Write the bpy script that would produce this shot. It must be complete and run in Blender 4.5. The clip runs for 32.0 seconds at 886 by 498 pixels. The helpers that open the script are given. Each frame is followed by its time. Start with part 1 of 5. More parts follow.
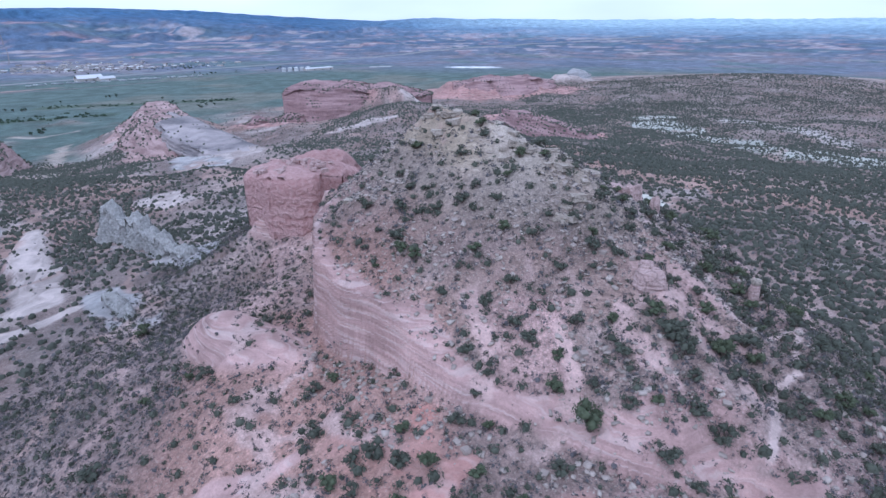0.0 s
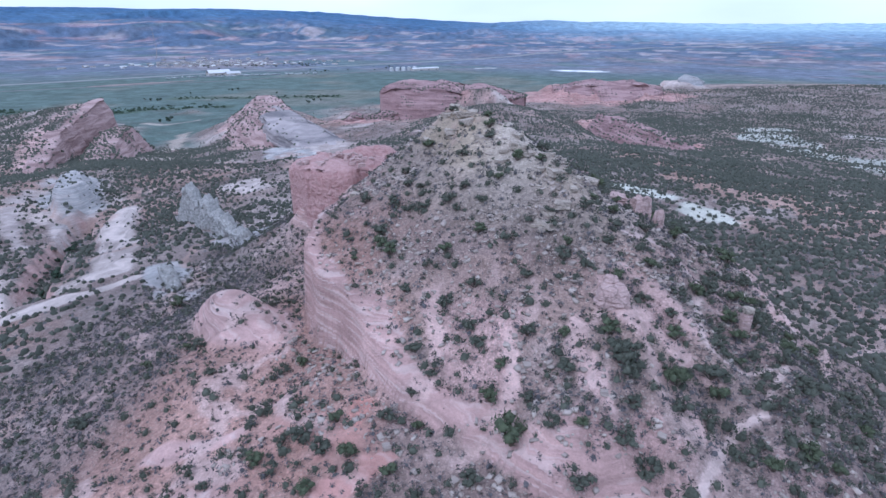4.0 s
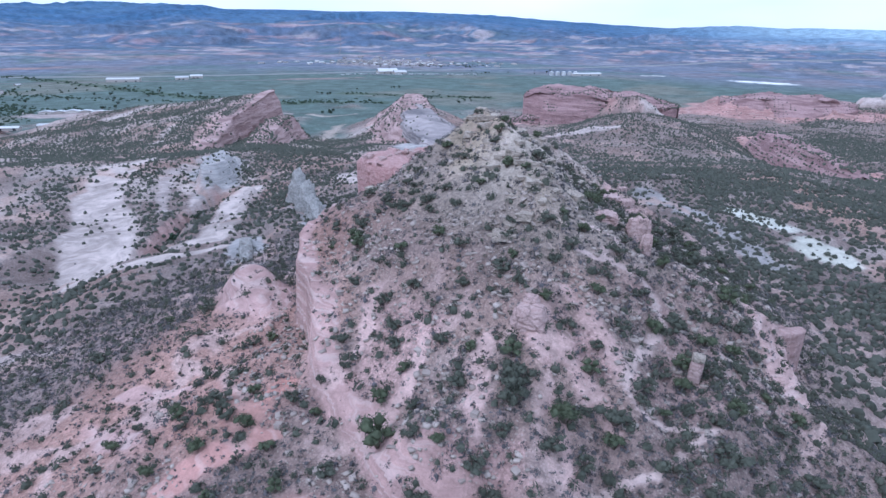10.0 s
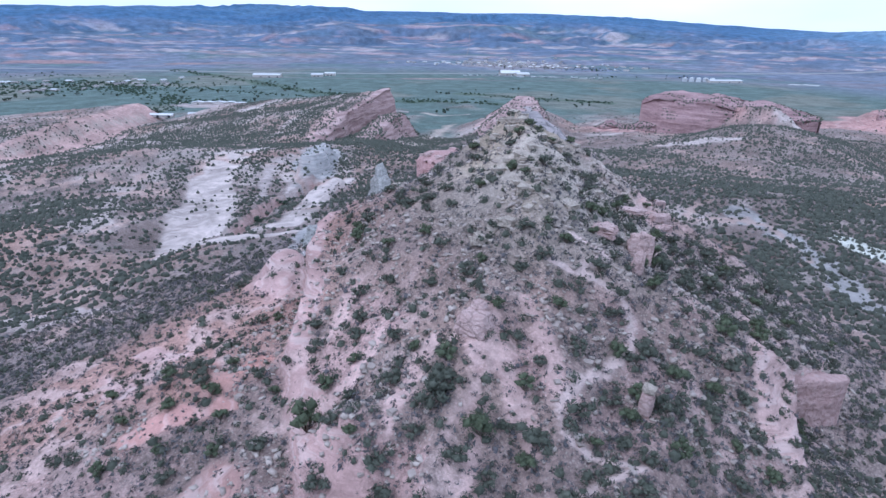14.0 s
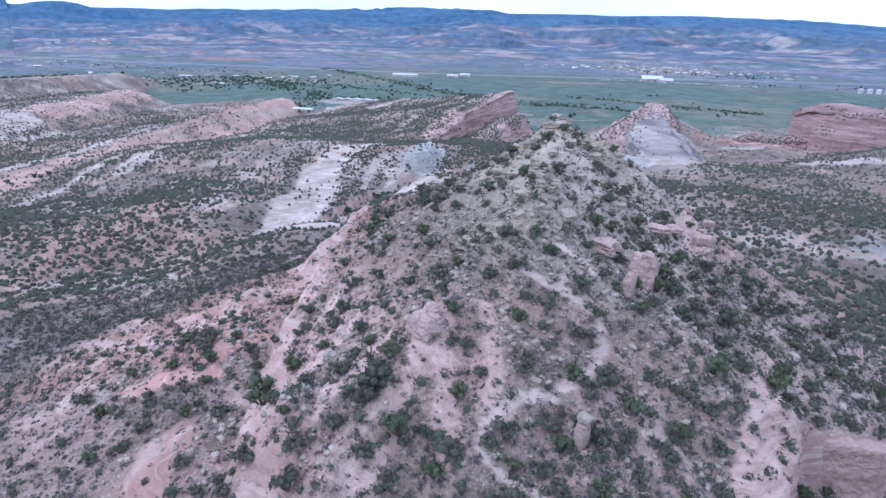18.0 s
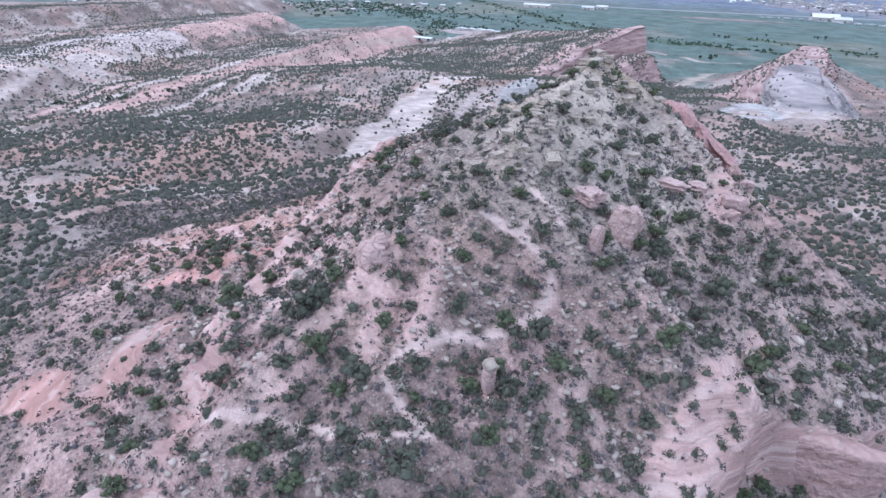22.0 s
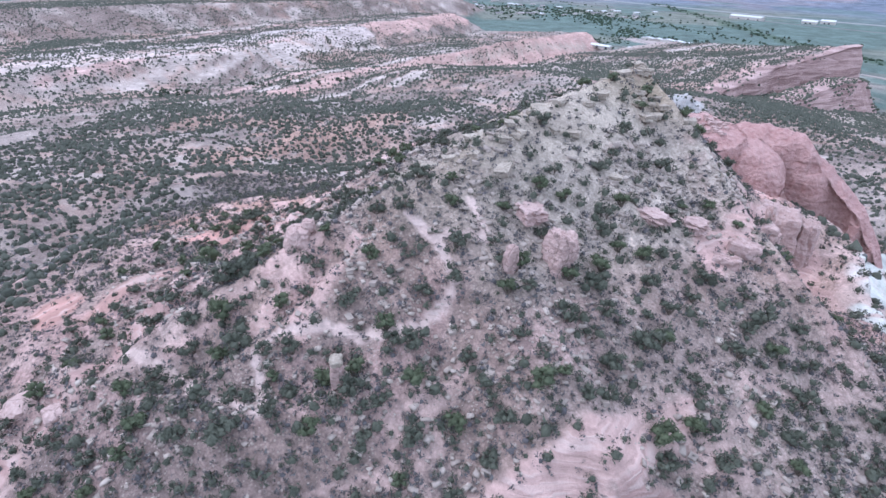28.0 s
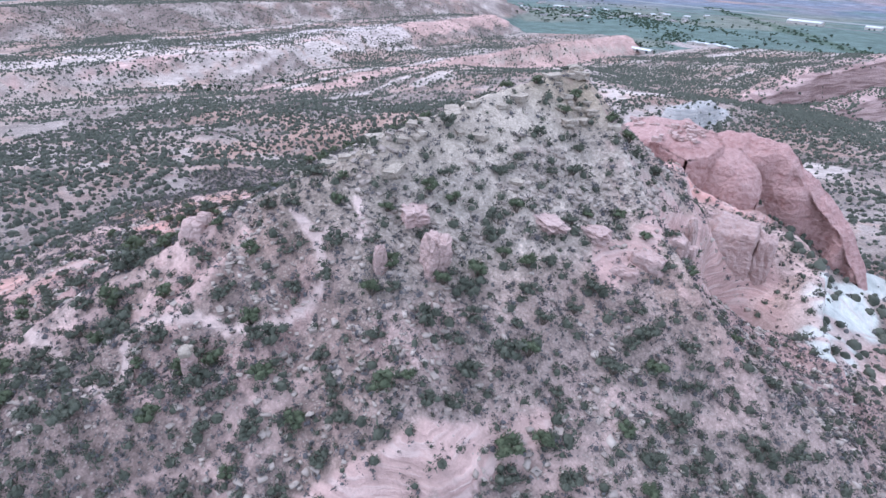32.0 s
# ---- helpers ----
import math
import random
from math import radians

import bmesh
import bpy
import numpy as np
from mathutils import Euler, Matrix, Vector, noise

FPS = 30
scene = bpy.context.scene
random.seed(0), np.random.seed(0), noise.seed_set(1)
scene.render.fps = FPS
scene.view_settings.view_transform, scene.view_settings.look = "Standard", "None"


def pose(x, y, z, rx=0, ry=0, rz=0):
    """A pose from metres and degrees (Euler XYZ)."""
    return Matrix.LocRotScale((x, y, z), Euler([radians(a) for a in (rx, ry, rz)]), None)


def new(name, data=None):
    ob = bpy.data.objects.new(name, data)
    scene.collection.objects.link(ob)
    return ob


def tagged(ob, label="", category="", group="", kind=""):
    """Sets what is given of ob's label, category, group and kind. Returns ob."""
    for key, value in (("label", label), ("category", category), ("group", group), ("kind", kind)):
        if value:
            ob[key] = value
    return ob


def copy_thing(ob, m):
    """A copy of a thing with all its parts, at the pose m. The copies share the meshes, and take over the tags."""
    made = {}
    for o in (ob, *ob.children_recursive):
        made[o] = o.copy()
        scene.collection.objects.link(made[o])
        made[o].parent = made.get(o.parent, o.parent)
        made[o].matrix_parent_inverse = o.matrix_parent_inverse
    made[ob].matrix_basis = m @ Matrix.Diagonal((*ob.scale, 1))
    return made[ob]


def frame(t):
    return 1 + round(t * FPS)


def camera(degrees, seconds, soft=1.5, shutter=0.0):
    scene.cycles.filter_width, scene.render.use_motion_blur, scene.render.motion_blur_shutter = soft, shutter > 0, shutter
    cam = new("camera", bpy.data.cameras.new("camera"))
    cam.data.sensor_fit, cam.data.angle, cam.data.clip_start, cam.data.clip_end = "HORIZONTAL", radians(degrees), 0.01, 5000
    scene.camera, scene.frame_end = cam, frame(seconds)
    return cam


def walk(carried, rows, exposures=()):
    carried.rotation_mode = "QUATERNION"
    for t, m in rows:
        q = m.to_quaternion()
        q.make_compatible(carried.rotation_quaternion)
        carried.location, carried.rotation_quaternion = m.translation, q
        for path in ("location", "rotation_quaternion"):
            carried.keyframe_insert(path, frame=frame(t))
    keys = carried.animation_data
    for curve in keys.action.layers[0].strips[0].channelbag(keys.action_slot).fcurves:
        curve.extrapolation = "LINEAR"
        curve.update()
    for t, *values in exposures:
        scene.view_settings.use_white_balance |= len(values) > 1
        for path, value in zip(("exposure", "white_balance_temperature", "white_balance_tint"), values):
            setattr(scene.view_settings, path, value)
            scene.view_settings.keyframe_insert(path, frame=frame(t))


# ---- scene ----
cam = camera(77.5, 32.0)
METRES, EYE, TILT, LEAN, TURN = 200.0, 250.0, -22.7, 0.3, 0.0
ROWS = [
    (0.0, 0.0, 0.0, 0.0, 0.0, 0.0, -0.0),
    (0.5, 0.0156, 0.0003, -0.0003, 0.44, 0.05, -0.21),
    (1.0, 0.0311, 0.0007, -0.0005, 1.34, 0.07, -0.62),
    (1.5, 0.0465, 0.0015, -0.0005, 2.85, 0.07, -1.29),
    (2.0, 0.0619, 0.0027, -0.0004, 4.54, 0.02, -2.07),
    (2.5, 0.0763, 0.0044, -0.0003, 5.96, 0.01, -2.69),
    (3.0, 0.0916, 0.0065, 0.0002, 7.46, -0.07, -3.39),
    (3.5, 0.1068, 0.0091, 0.0009, 8.95, -0.15, -4.09),
    (5.5, 0.1675, 0.0216, 0.0062, 12.76, -0.42, -5.83),
    (6.0, 0.1825, 0.0256, 0.008, 14.24, -0.56, -6.45),
    (6.5, 0.1977, 0.03, 0.0099, 15.75, -0.7, -7.04),
    (7.0, 0.2126, 0.0347, 0.0118, 17.24, -0.84, -7.67),
    (7.5, 0.2271, 0.0397, 0.0137, 18.71, -1.02, -8.35),
    (8.0, 0.2416, 0.0451, 0.0158, 20.15, -1.2, -8.99),
    (8.5, 0.2557, 0.0511, 0.0184, 21.56, -1.41, -9.57),
    (9.0, 0.2698, 0.057, 0.0209, 22.9, -1.59, -10.17),
    (9.5, 0.2837, 0.0633, 0.0237, 24.25, -1.82, -10.71),
    (10.0, 0.2974, 0.0702, 0.0264, 25.64, -2.06, -11.27),
    (10.5, 0.3114, 0.0774, 0.0295, 26.59, -2.22, -11.64),
    (11.0, 0.3251, 0.0848, 0.0325, 26.79, -2.22, -11.7),
    (11.5, 0.3385, 0.092, 0.0355, 28.07, -2.47, -12.21),
    (12.0, 0.3519, 0.0998, 0.0388, 30.13, -2.9, -12.96),
    (12.5, 0.3648, 0.108, 0.0422, 32.13, -3.34, -13.74),
    (13.0, 0.3775, 0.1167, 0.046, 34.12, -3.8, -14.38),
    (13.5, 0.3897, 0.1259, 0.0499, 36.09, -4.28, -15.03),
    (14.0, 0.4016, 0.1351, 0.054, 38.06, -4.79, -15.67),
    (14.5, 0.4134, 0.1451, 0.0579, 39.41, -5.1, -16.09),
    (16.5, 0.4569, 0.1869, 0.0762, 46.47, -7.1, -18.09),
    (17.0, 0.4667, 0.1982, 0.0808, 48.35, -7.65, -18.61),
    (17.5, 0.4763, 0.2098, 0.0859, 50.4, -8.29, -19.12),
    (18.0, 0.4855, 0.2219, 0.0909, 52.21, -8.85, -19.56),
    (18.5, 0.4943, 0.234, 0.0959, 53.59, -9.28, -19.88),
    (19.0, 0.5027, 0.2462, 0.101, 55.13, -9.82, -20.24),
    (19.5, 0.5108, 0.2588, 0.1058, 56.55, -11.43, -20.55),
    (20.0, 0.5184, 0.2716, 0.111, 57.77, -13.44, -20.82),
    (20.5, 0.5254, 0.2846, 0.1162, 59.49, -15.65, -21.17),
    (21.0, 0.5323, 0.298, 0.1212, 61.56, -17.96, -21.57),
    (21.5, 0.5383, 0.3113, 0.1273, 63.97, -19.43, -22.01),
    (22.0, 0.5442, 0.3249, 0.1331, 66.27, -20.27, -22.37),
    (22.5, 0.5497, 0.3386, 0.1389, 68.42, -21.08, -22.69),
    (23.0, 0.5546, 0.3523, 0.1447, 70.15, -21.73, -22.94),
    (23.5, 0.5592, 0.3664, 0.1505, 71.65, -22.27, -23.1),
    (24.0, 0.5634, 0.3803, 0.1563, 73.25, -22.88, -23.26),
    (24.5, 0.5672, 0.3943, 0.1621, 75.14, -23.59, -23.43),
    (25.0, 0.5705, 0.4086, 0.168, 77.07, -24.32, -23.55),
    (25.5, 0.5733, 0.4227, 0.174, 78.84, -25.03, -23.69),
    (27.5, 0.5804, 0.4799, 0.1982, 85.5, -27.53, -24.01),
    (28.0, 0.581, 0.4942, 0.2044, 87.09, -28.15, -24.07),
    (28.5, 0.5812, 0.5085, 0.2107, 88.59, -28.74, -24.09),
    (29.0, 0.5811, 0.5227, 0.2168, 90.01, -29.3, -24.12),
    (29.5, 0.5808, 0.5373, 0.2231, 90.5, -29.5, -24.12),
    (30.0, 0.5805, 0.5516, 0.2293, 90.47, -29.47, -24.12),
    (30.5, 0.5803, 0.566, 0.2356, 90.44, -29.44, -24.11),
    (31.0, 0.5801, 0.5804, 0.2418, 90.4, -29.42, -24.11),
    (31.5, 0.5799, 0.5926, 0.2472, 90.93, -29.63, -24.13),
    (32.0, 0.5794, 0.6068, 0.2535, 92.62, -30.31, -24.14),
]
EXPOSURES = [(0.0, -0.28, 4930, 20), (9.0, -0.16, 4930, 19), (19.0, 0.05, 4980, 18), (21.5, 0.17, 5200, 19.5), (32.0, 0.34, 5250, 19.5)]
walk(cam, [(t, pose(0, 0, EYE, TILT, LEAN, TURN) @ pose(METRES * x, METRES * y, METRES * z, 90 + pitch, roll, yaw)) for t, x, y, z, yaw, pitch, roll in ROWS], EXPOSURES)

# ---- world and sun: a bright overcast sky ----
SUN_UP, SUN_FROM = 52.0, 205.0
world = bpy.data.worlds.new("overcast_sky")
scene.world = world
world.use_nodes = True
wn, wl = world.node_tree.nodes, world.node_tree.links
wn.clear()
sky = wn.new("ShaderNodeTexSky")
sky.sky_type, sky.sun_disc = "NISHITA", False
sky.sun_elevation, sky.sun_rotation = radians(SUN_UP), radians(SUN_FROM)
sky.dust_density, sky.air_density = 3.0, 1.0
cloud_at = wn.new("ShaderNodeTexCoord")
cloud_map = wn.new("ShaderNodeMapping")
cloud_map.inputs["Scale"].default_value = (1.6, 1.6, 7.0)
cloud = wn.new("ShaderNodeTexNoise")
cloud.inputs["Scale"].default_value, cloud.inputs["Detail"].default_value = 1.7, 6.0
shade = wn.new("ShaderNodeValToRGB")
shade.color_ramp.elements[0].position, shade.color_ramp.elements[0].color = 0.3, (12.0, 13.0, 13.4, 1)
shade.color_ramp.elements[1].position, shade.color_ramp.elements[1].color = 0.75, (15.6, 16.4, 16.0, 1)
cover = wn.new("ShaderNodeMix")
cover.data_type = "RGBA"
cover.inputs[0].default_value = 0.8
back = wn.new("ShaderNodeBackground")
back.inputs["Strength"].default_value = 0.1
world_out = wn.new("ShaderNodeOutputWorld")
wl.new(cloud_at.outputs["Generated"], cloud_map.inputs["Vector"])
wl.new(cloud_map.outputs["Vector"], cloud.inputs["Vector"])
wl.new(cloud.outputs["Fac"], shade.inputs["Fac"])
wl.new(sky.outputs["Color"], cover.inputs[6])
wl.new(shade.outputs["Color"], cover.inputs[7])
wl.new(cover.outputs[2], back.inputs["Color"])
wl.new(back.outputs["Background"], world_out.inputs["Surface"])
sun = new("sun", bpy.data.lights.new("sun", "SUN"))
sun.data.energy, sun.data.angle, sun.data.color = 1.1, radians(14), (1.0, 0.95, 0.88)
sun.matrix_world = pose(0, 0, 600, 90 - SUN_UP, 0, 180 - SUN_FROM)


# ---- noise and shaping ----
def smooth(a, b, v):
    q = np.clip((v - a) / (b - a), 0, 1)
    return q * q * (3 - 2 * q)


def value_noise(x, y, seed):
    table = np.random.RandomState(seed).rand(256, 256).astype(np.float32)
    xi, yi = np.floor(x).astype(np.int64), np.floor(y).astype(np.int64)
    u, v = x - xi, y - yi
    u, v = u * u * (3 - 2 * u), v * v * (3 - 2 * v)
    a, b, c, d = xi & 255, (xi + 1) & 255, yi & 255, (yi + 1) & 255
    return (table[c, a] * (1 - u) + table[c, b] * u) * (1 - v) + (table[d, a] * (1 - u) + table[d, b] * u) * v


def fbm(x, y, size, octaves=4, seed=1):
    """Noise from about -1 to 1 with forms of that size in metres."""
    total, weight, height = 0, 0, 1.0
    for k in range(octaves):
        f = 2 ** k / size
        ca, sa = math.cos(k * 0.7 + seed), math.sin(k * 0.7 + seed)
        total = total + height * (value_noise((x * ca - y * sa) * f + 17 * k, (x * sa + y * ca) * f + 31 * k, seed + k) * 2 - 1)
        weight, height = weight + height, height * 0.5
    return total / weight * 1.6


def spaced(near0, near1, low, high, step, grow_low, grow_high):
    """Grid lines: even steps in the middle stretch, growing outwards."""
    out = list(np.arange(near0, near1, step))
    p, s = out[-1], step
    while p < high:
        s *= 1 + grow_high
        p += s
        out.append(min(p, high))
    p, s, left = near0, step, []
    while p > low:
        s *= 1 + grow_low
        p -= s
        left.append(max(p, low))
    return np.array(left[::-1] + out)


# ---- the land: one sheet from the hill to the horizon ----
xs = spaced(-75, 95, -4900, 4900, 0.75, 0.013, 0.026)
ys = spaced(30, 215, -4900, 4900, 0.75, 0.04, 0.0135)
X, Y = np.meshgrid(xs, ys)
far = np.hypot(X, Y)
away = np.hypot(X - 40, (Y - 120) / 1.1)
Z = 82 + 84 / (1 + (away / 470) ** 2.6)


def window(pts, reach):
    px, py = [p[0] for p in pts], [p[1] for p in pts]
    i = np.searchsorted(xs, [min(px) - reach, max(px) + reach])
    j = np.searchsorted(ys, [min(py) - reach, max(py) + reach])
    return slice(j[0], j[1]), slice(i[0], i[1])


def along(pts, x, y):
    """Distance to a line of points, the side (left is plus), the height along it, and how far along (0 to 1)."""
    best = np.full(x.shape, 1e12)
    side, height, part_way = np.zeros(x.shape), np.zeros(x.shape), np.zeros(x.shape)
    n = len(pts) - 1
    for k in range(n):
        (ax, ay, az), (bx, by, bz) = pts[k], pts[k + 1]
        ux, uy = bx - ax, by - ay
        q = np.clip(((x - ax) * ux + (y - ay) * uy) / (ux * ux + uy * uy), 0, 1)
        d = (x - ax - q * ux) ** 2 + (y - ay - q * uy) ** 2
        m = d < best
        best[m] = d[m]
        side[m] = (ux * (y - ay) - uy * (x - ax))[m]
        height[m] = (az + q * (bz - az))[m]
        part_way[m] = ((k + q) / n)[m]
    return np.sqrt(best), np.where(side > 0, 1.0, -1.0), height, part_way


def raise_to(w, cand, k):
    h = np.clip(0.5 + 0.5 * (cand - Z[w]) / k, 0, 1)
    Z[w] = Z[w] * (1 - h) + cand * h + k * h * (1 - h)


def ridge(pts, left, right, k=4.0, reach=140):
    """A crest with straight slopes on both sides; a pair of slopes goes from the first to the last point."""
    w = window(pts, reach)
    x, y = X[w], Y[w]
    wave = 1 + 0.07 * fbm(x, y, 22, 3, 5)
    left, right = ((v if isinstance(v, tuple) else (v, v)) for v in (left, right))
    cand, n = np.full(x.shape, -1e9), len(pts) - 1
    for i in range(n):
        (ax, ay, az), (bx, by, bz) = pts[i], pts[i + 1]
        ux, uy = bx - ax, by - ay
        size = math.hypot(ux, uy)
        reached = ((x - ax) * ux + (y - ay) * uy) / size ** 2
        q = np.clip(reached, 0, 1)
        d = np.hypot(x - ax - q * ux, y - ay - q * uy)
        over = (reached - q) * size
        over = np.where(((over < 0) & (i == 0)) | ((over > 0) & (i == n - 1)), 0, np.abs(over))
        d = d + 0.95 * (over + np.sqrt(np.maximum(d * d - over * over, 0)) - d)
        side = np.clip((ux * (y - ay) - uy * (x - ax)) / size / np.maximum(d, 0.01), -1, 1) * 0.5 + 0.5
        p = (i + q) / n
        slope = side * (left[0] + (left[1] - left[0]) * p) + (1 - side) * (right[0] + (right[1] - right[0]) * p)
        cand = np.maximum(cand, az + q * (bz - az) - slope * d * wave)
    raise_to(w, cand, k)


def cliff(pts, drop, width=1.5, reach=40.0, rough=1.5, back_to=1.0):
    """Drops the land on the left of a line; it comes back to the old height over the reach."""
    w = window(pts, reach + 5)
    x, y = X[w], Y[w]
    d, s, h, q = along(pts, x, y)
    sd = d * s + rough * fbm(x, y, 9, 3, 8)
    ends = smooth(0, 0.12, q) * (1 - smooth(0.88, 1, q))
    Z[w] -= drop * ends * smooth(0, width, sd) * (1 - back_to * smooth(width, reach, sd))


def fall(pts, slope, width=2.0, reach=130, rough=1.5, shelf=0.0):
    """Caps the land on the left of a line: the wall's foot lies at the line's heights, and the ground falls away from it."""
    w = window(pts, reach)
    x, y = X[w], Y[w]
    d, s, h, q = along(pts, x, y)
    sd = d * s + rough * fbm(x, y, 9, 3, 8)
    cap = np.maximum(h - slope * np.maximum(sd - shelf, 0), LOW[w]) + 0.8 * fbm(x, y, 12, 3, 28)
    f = smooth(-width, 0, sd) * (1 - smooth(reach * 0.75, reach, d)) * np.where(s > 0, 1.0, smooth(-width * 2, 0, sd))
    Z[w] = np.where(cap < Z[w], Z[w] * (1 - f) + cap * f, Z[w])


def trench(pts, half, depth):
    w = window(pts, half * 2)
    d, s, h, q = along(pts, X[w], Y[w])
    d = d + 2 * fbm(X[w], Y[w], 12, 3, 44)
    Z[w] -= depth * (1 - smooth(half * 0.5, half, d)) * smooth(0, 0.2, q)


def swell(x, y, a, b, turn, up):
    """A broad soft rise (or hollow, where up is minus)."""
    w = window([(x, y)], 2.6 * max(a, b))
    c, s = math.cos(radians(turn)), math.sin(radians(turn))
    dx, dy = X[w] - x, Y[w] - y
    Z[w] += up * np.exp(-((dx * c + dy * s) / a) ** 2 - ((-dx * s + dy * c) / b) ** 2)


def block(x, y, a, b, turn, top, edge=0.25, tilt=(0, 0), rough=0.12, size=14, grain=0.0):
    """A mass of rock with a flat or tilted top and steep sides."""
    w = window([(x, y)], 1.5 * max(a, b))
    dx, dy = X[w] - x, Y[w] - y
    c, s = math.cos(radians(turn)), math.sin(radians(turn))
    u, v = (dx * c + dy * s), (-dx * s + dy * c)
    r = (np.abs(u / a) ** 2.6 + np.abs(v / b) ** 2.6) ** (1 / 2.6) + rough * fbm(X[w], Y[w], size, 3, 12)
    f = 1 - smooth(1 - edge, 1, r)
    up = top + tilt[0] * u + tilt[1] * v + grain * fbm(X[w], Y[w], 6, 3, 3)
    Z[w] = np.where(up > Z[w], Z[w] * (1 - f) + up * f, Z[w])


def fin(pts, dip, front, width):
    """A hogback: a gentle dip slope on the left, a steep front on the right, and a cliff at its last end."""
    w = window(pts, 260)
    x, y = X[w], Y[w]
    d, s, h, q = along(pts, x, y)
    d = d + 2.5 * fbm(x, y, 30, 3, 21)
    cand = np.where(s > 0, h - dip * d, h - front * np.maximum(d - width, 0))
    (ax, ay, az), (bx, by, bz) = pts[-2], pts[-1]
    past = ((x - bx) * (bx - ax) + (y - by) * (by - ay)) / math.hypot(bx - ax, by - ay) + 4 * fbm(x, y, 25, 3, 22)
    cand = cand - 4.0 * np.maximum(past, 0)
    raise_to(w, cand + 1.2 * fbm(x, y, 25, 4, 4), 3.0)


# far land: plain, low hills and mesas that rise to the skyline
around, outward = np.arctan2(Y, X) * 3600, far * 3.2
east_flat = 1 - 0.85 * smooth(-0.15, 0.25, X / np.maximum(far, 1))
roll = fbm(around, outward, 1200, 5, 40) * east_flat
Z += smooth(2300, 3300, far) * (14 * roll + 10 + 34 * east_flat * smooth(0.1, 0.7, fbm(around, outward, 700, 5, 43)) * smooth(2900, 3500, far))
Z += 142 * np.clip((far - 2500) / 2100, 0, 1.2) ** 1.5
west = smooth(0.1, 0.55, -X / np.maximum(far, 1))
mesa = smooth(-0.25, 0.1, fbm(around, outward * 0.3, 1500, 4, 77) + 0.25)
Z += smooth(3700, 4350, far + 200 * fbm(around, outward * 0.2, 900, 4, 61)) * west * (58 + 34 * mesa + 10 * roll)
Z -= 400 * smooth(4620, 4880, far)

# middle ground
swell(720, 950, 480, 450, 0, 20)
swell(720, 1330, 480, 300, 0, 30)
Z += smooth(90, 220, away) * (1 - smooth(900, 1300, away)) * (5 * fbm(X, Y, 110, 5, 9) + 1.8 * fbm(X, Y, 28, 4, 19))
# low red hills west of the hill
ridge([(-95, -70, 152), (-120, -45, 153), (-150, 20, 153), (-195, 48, 151), (-245, 85, 149), (-290, 120, 144)], 0.22, 0.25, 5)
ridge([(-195, 48, 150), (-225, 10, 146), (-250, -40, 140), (-300, -60, 136)], 0.22, 0.25, 5)
# wooded dip slope behind the white wash
ridge([(-300, 330, 150), (-330, 250, 150), (-400, 205, 150), (-440, 120, 140)], 0.12, 0.16, 8, 260)
# hogbacks that end in the green valley
fin([(-365, 362, 126), (-444, 432, 133), (-502, 520, 145), (-542, 616, 155)], 0.13, 3.0, 2)
fin([(-380, -30, 112), (-509, 40, 117), (-610, 120, 121), (-735, 240, 124), (-905, 412, 119)], 0.1, 0.75, 4)
fin([(-430, -270, 131), (-520, -205, 131), (-590, -100, 131), (-850, 30, 131), (-1115, 192, 123)], 0.06, 0.4, 6)
fin([(-800, -560, 146), (-1000, -240, 144), (-1200, 40, 138), (-1480, 230, 124)], 0.06, 0.36, 6)
fin([(-700, 480, 112), (-700, 560, 122), (-690, 620, 124)], 0.4, 0.5, 3)
fin([(-170, 450, 118), (-250, 570, 124), (-340, 690, 132), (-405, 795, 134)], 0.28, 0.4, 8)
block(-130, 900, 110, 70, -8, 138, 0.5, (-0.06, 0.03), 0.16, 45, 1.5)
block(-255, 838, 44, 34, 0, 104, 0.4, (0, 0), 0.12, 25)
swell(-45, 770, 105, 150, 0, 33)
swell(128, 655, 50, 75, 20, -12)
swell(88, 770, 45, 110, 20, -14)
fin([(215, 585, 113), (190, 630, 115), (150, 740, 118), (100, 875, 119)], 1.6, 0.1, 3)
block(110, 1260, 150, 110, 0, 119, 0.6, (0, 0.03), 0.15, 60, 3)
block(310, 1400, 60, 45, 0, 122, 0.5, (0, 0), 0.15, 40, 2)
# amphitheatre of white rock with a slot canyon
swell(-235, 205, 62, 50, -45, -6)
swell(-180, 165, 40, 34, 0, -9)
swell(-186, 132, 34, 24, -40, -11)
trench([(-158, 148, 0), (-180, 168, 0), (-198, 195, 0), (-216, 228, 0), (-238, 258, 0)], 9, 9)
block(-272, 290, 40, 12, -50, 156, 0.4, (0, 0.05), 0.15, 14, 1)
block(-190, 232, 42, 11, -57, 153, 0.5, (0, 0.1), 0.1, 14)
# grey fluted towers
block(-132, 231, 40, 13, -42, 152, 0.7, (0, 0), 0.2, 6, 1)
block(-108, 162, 19, 9, -46, 152, 0.7, (0, 0), 0.2, 6, 1)

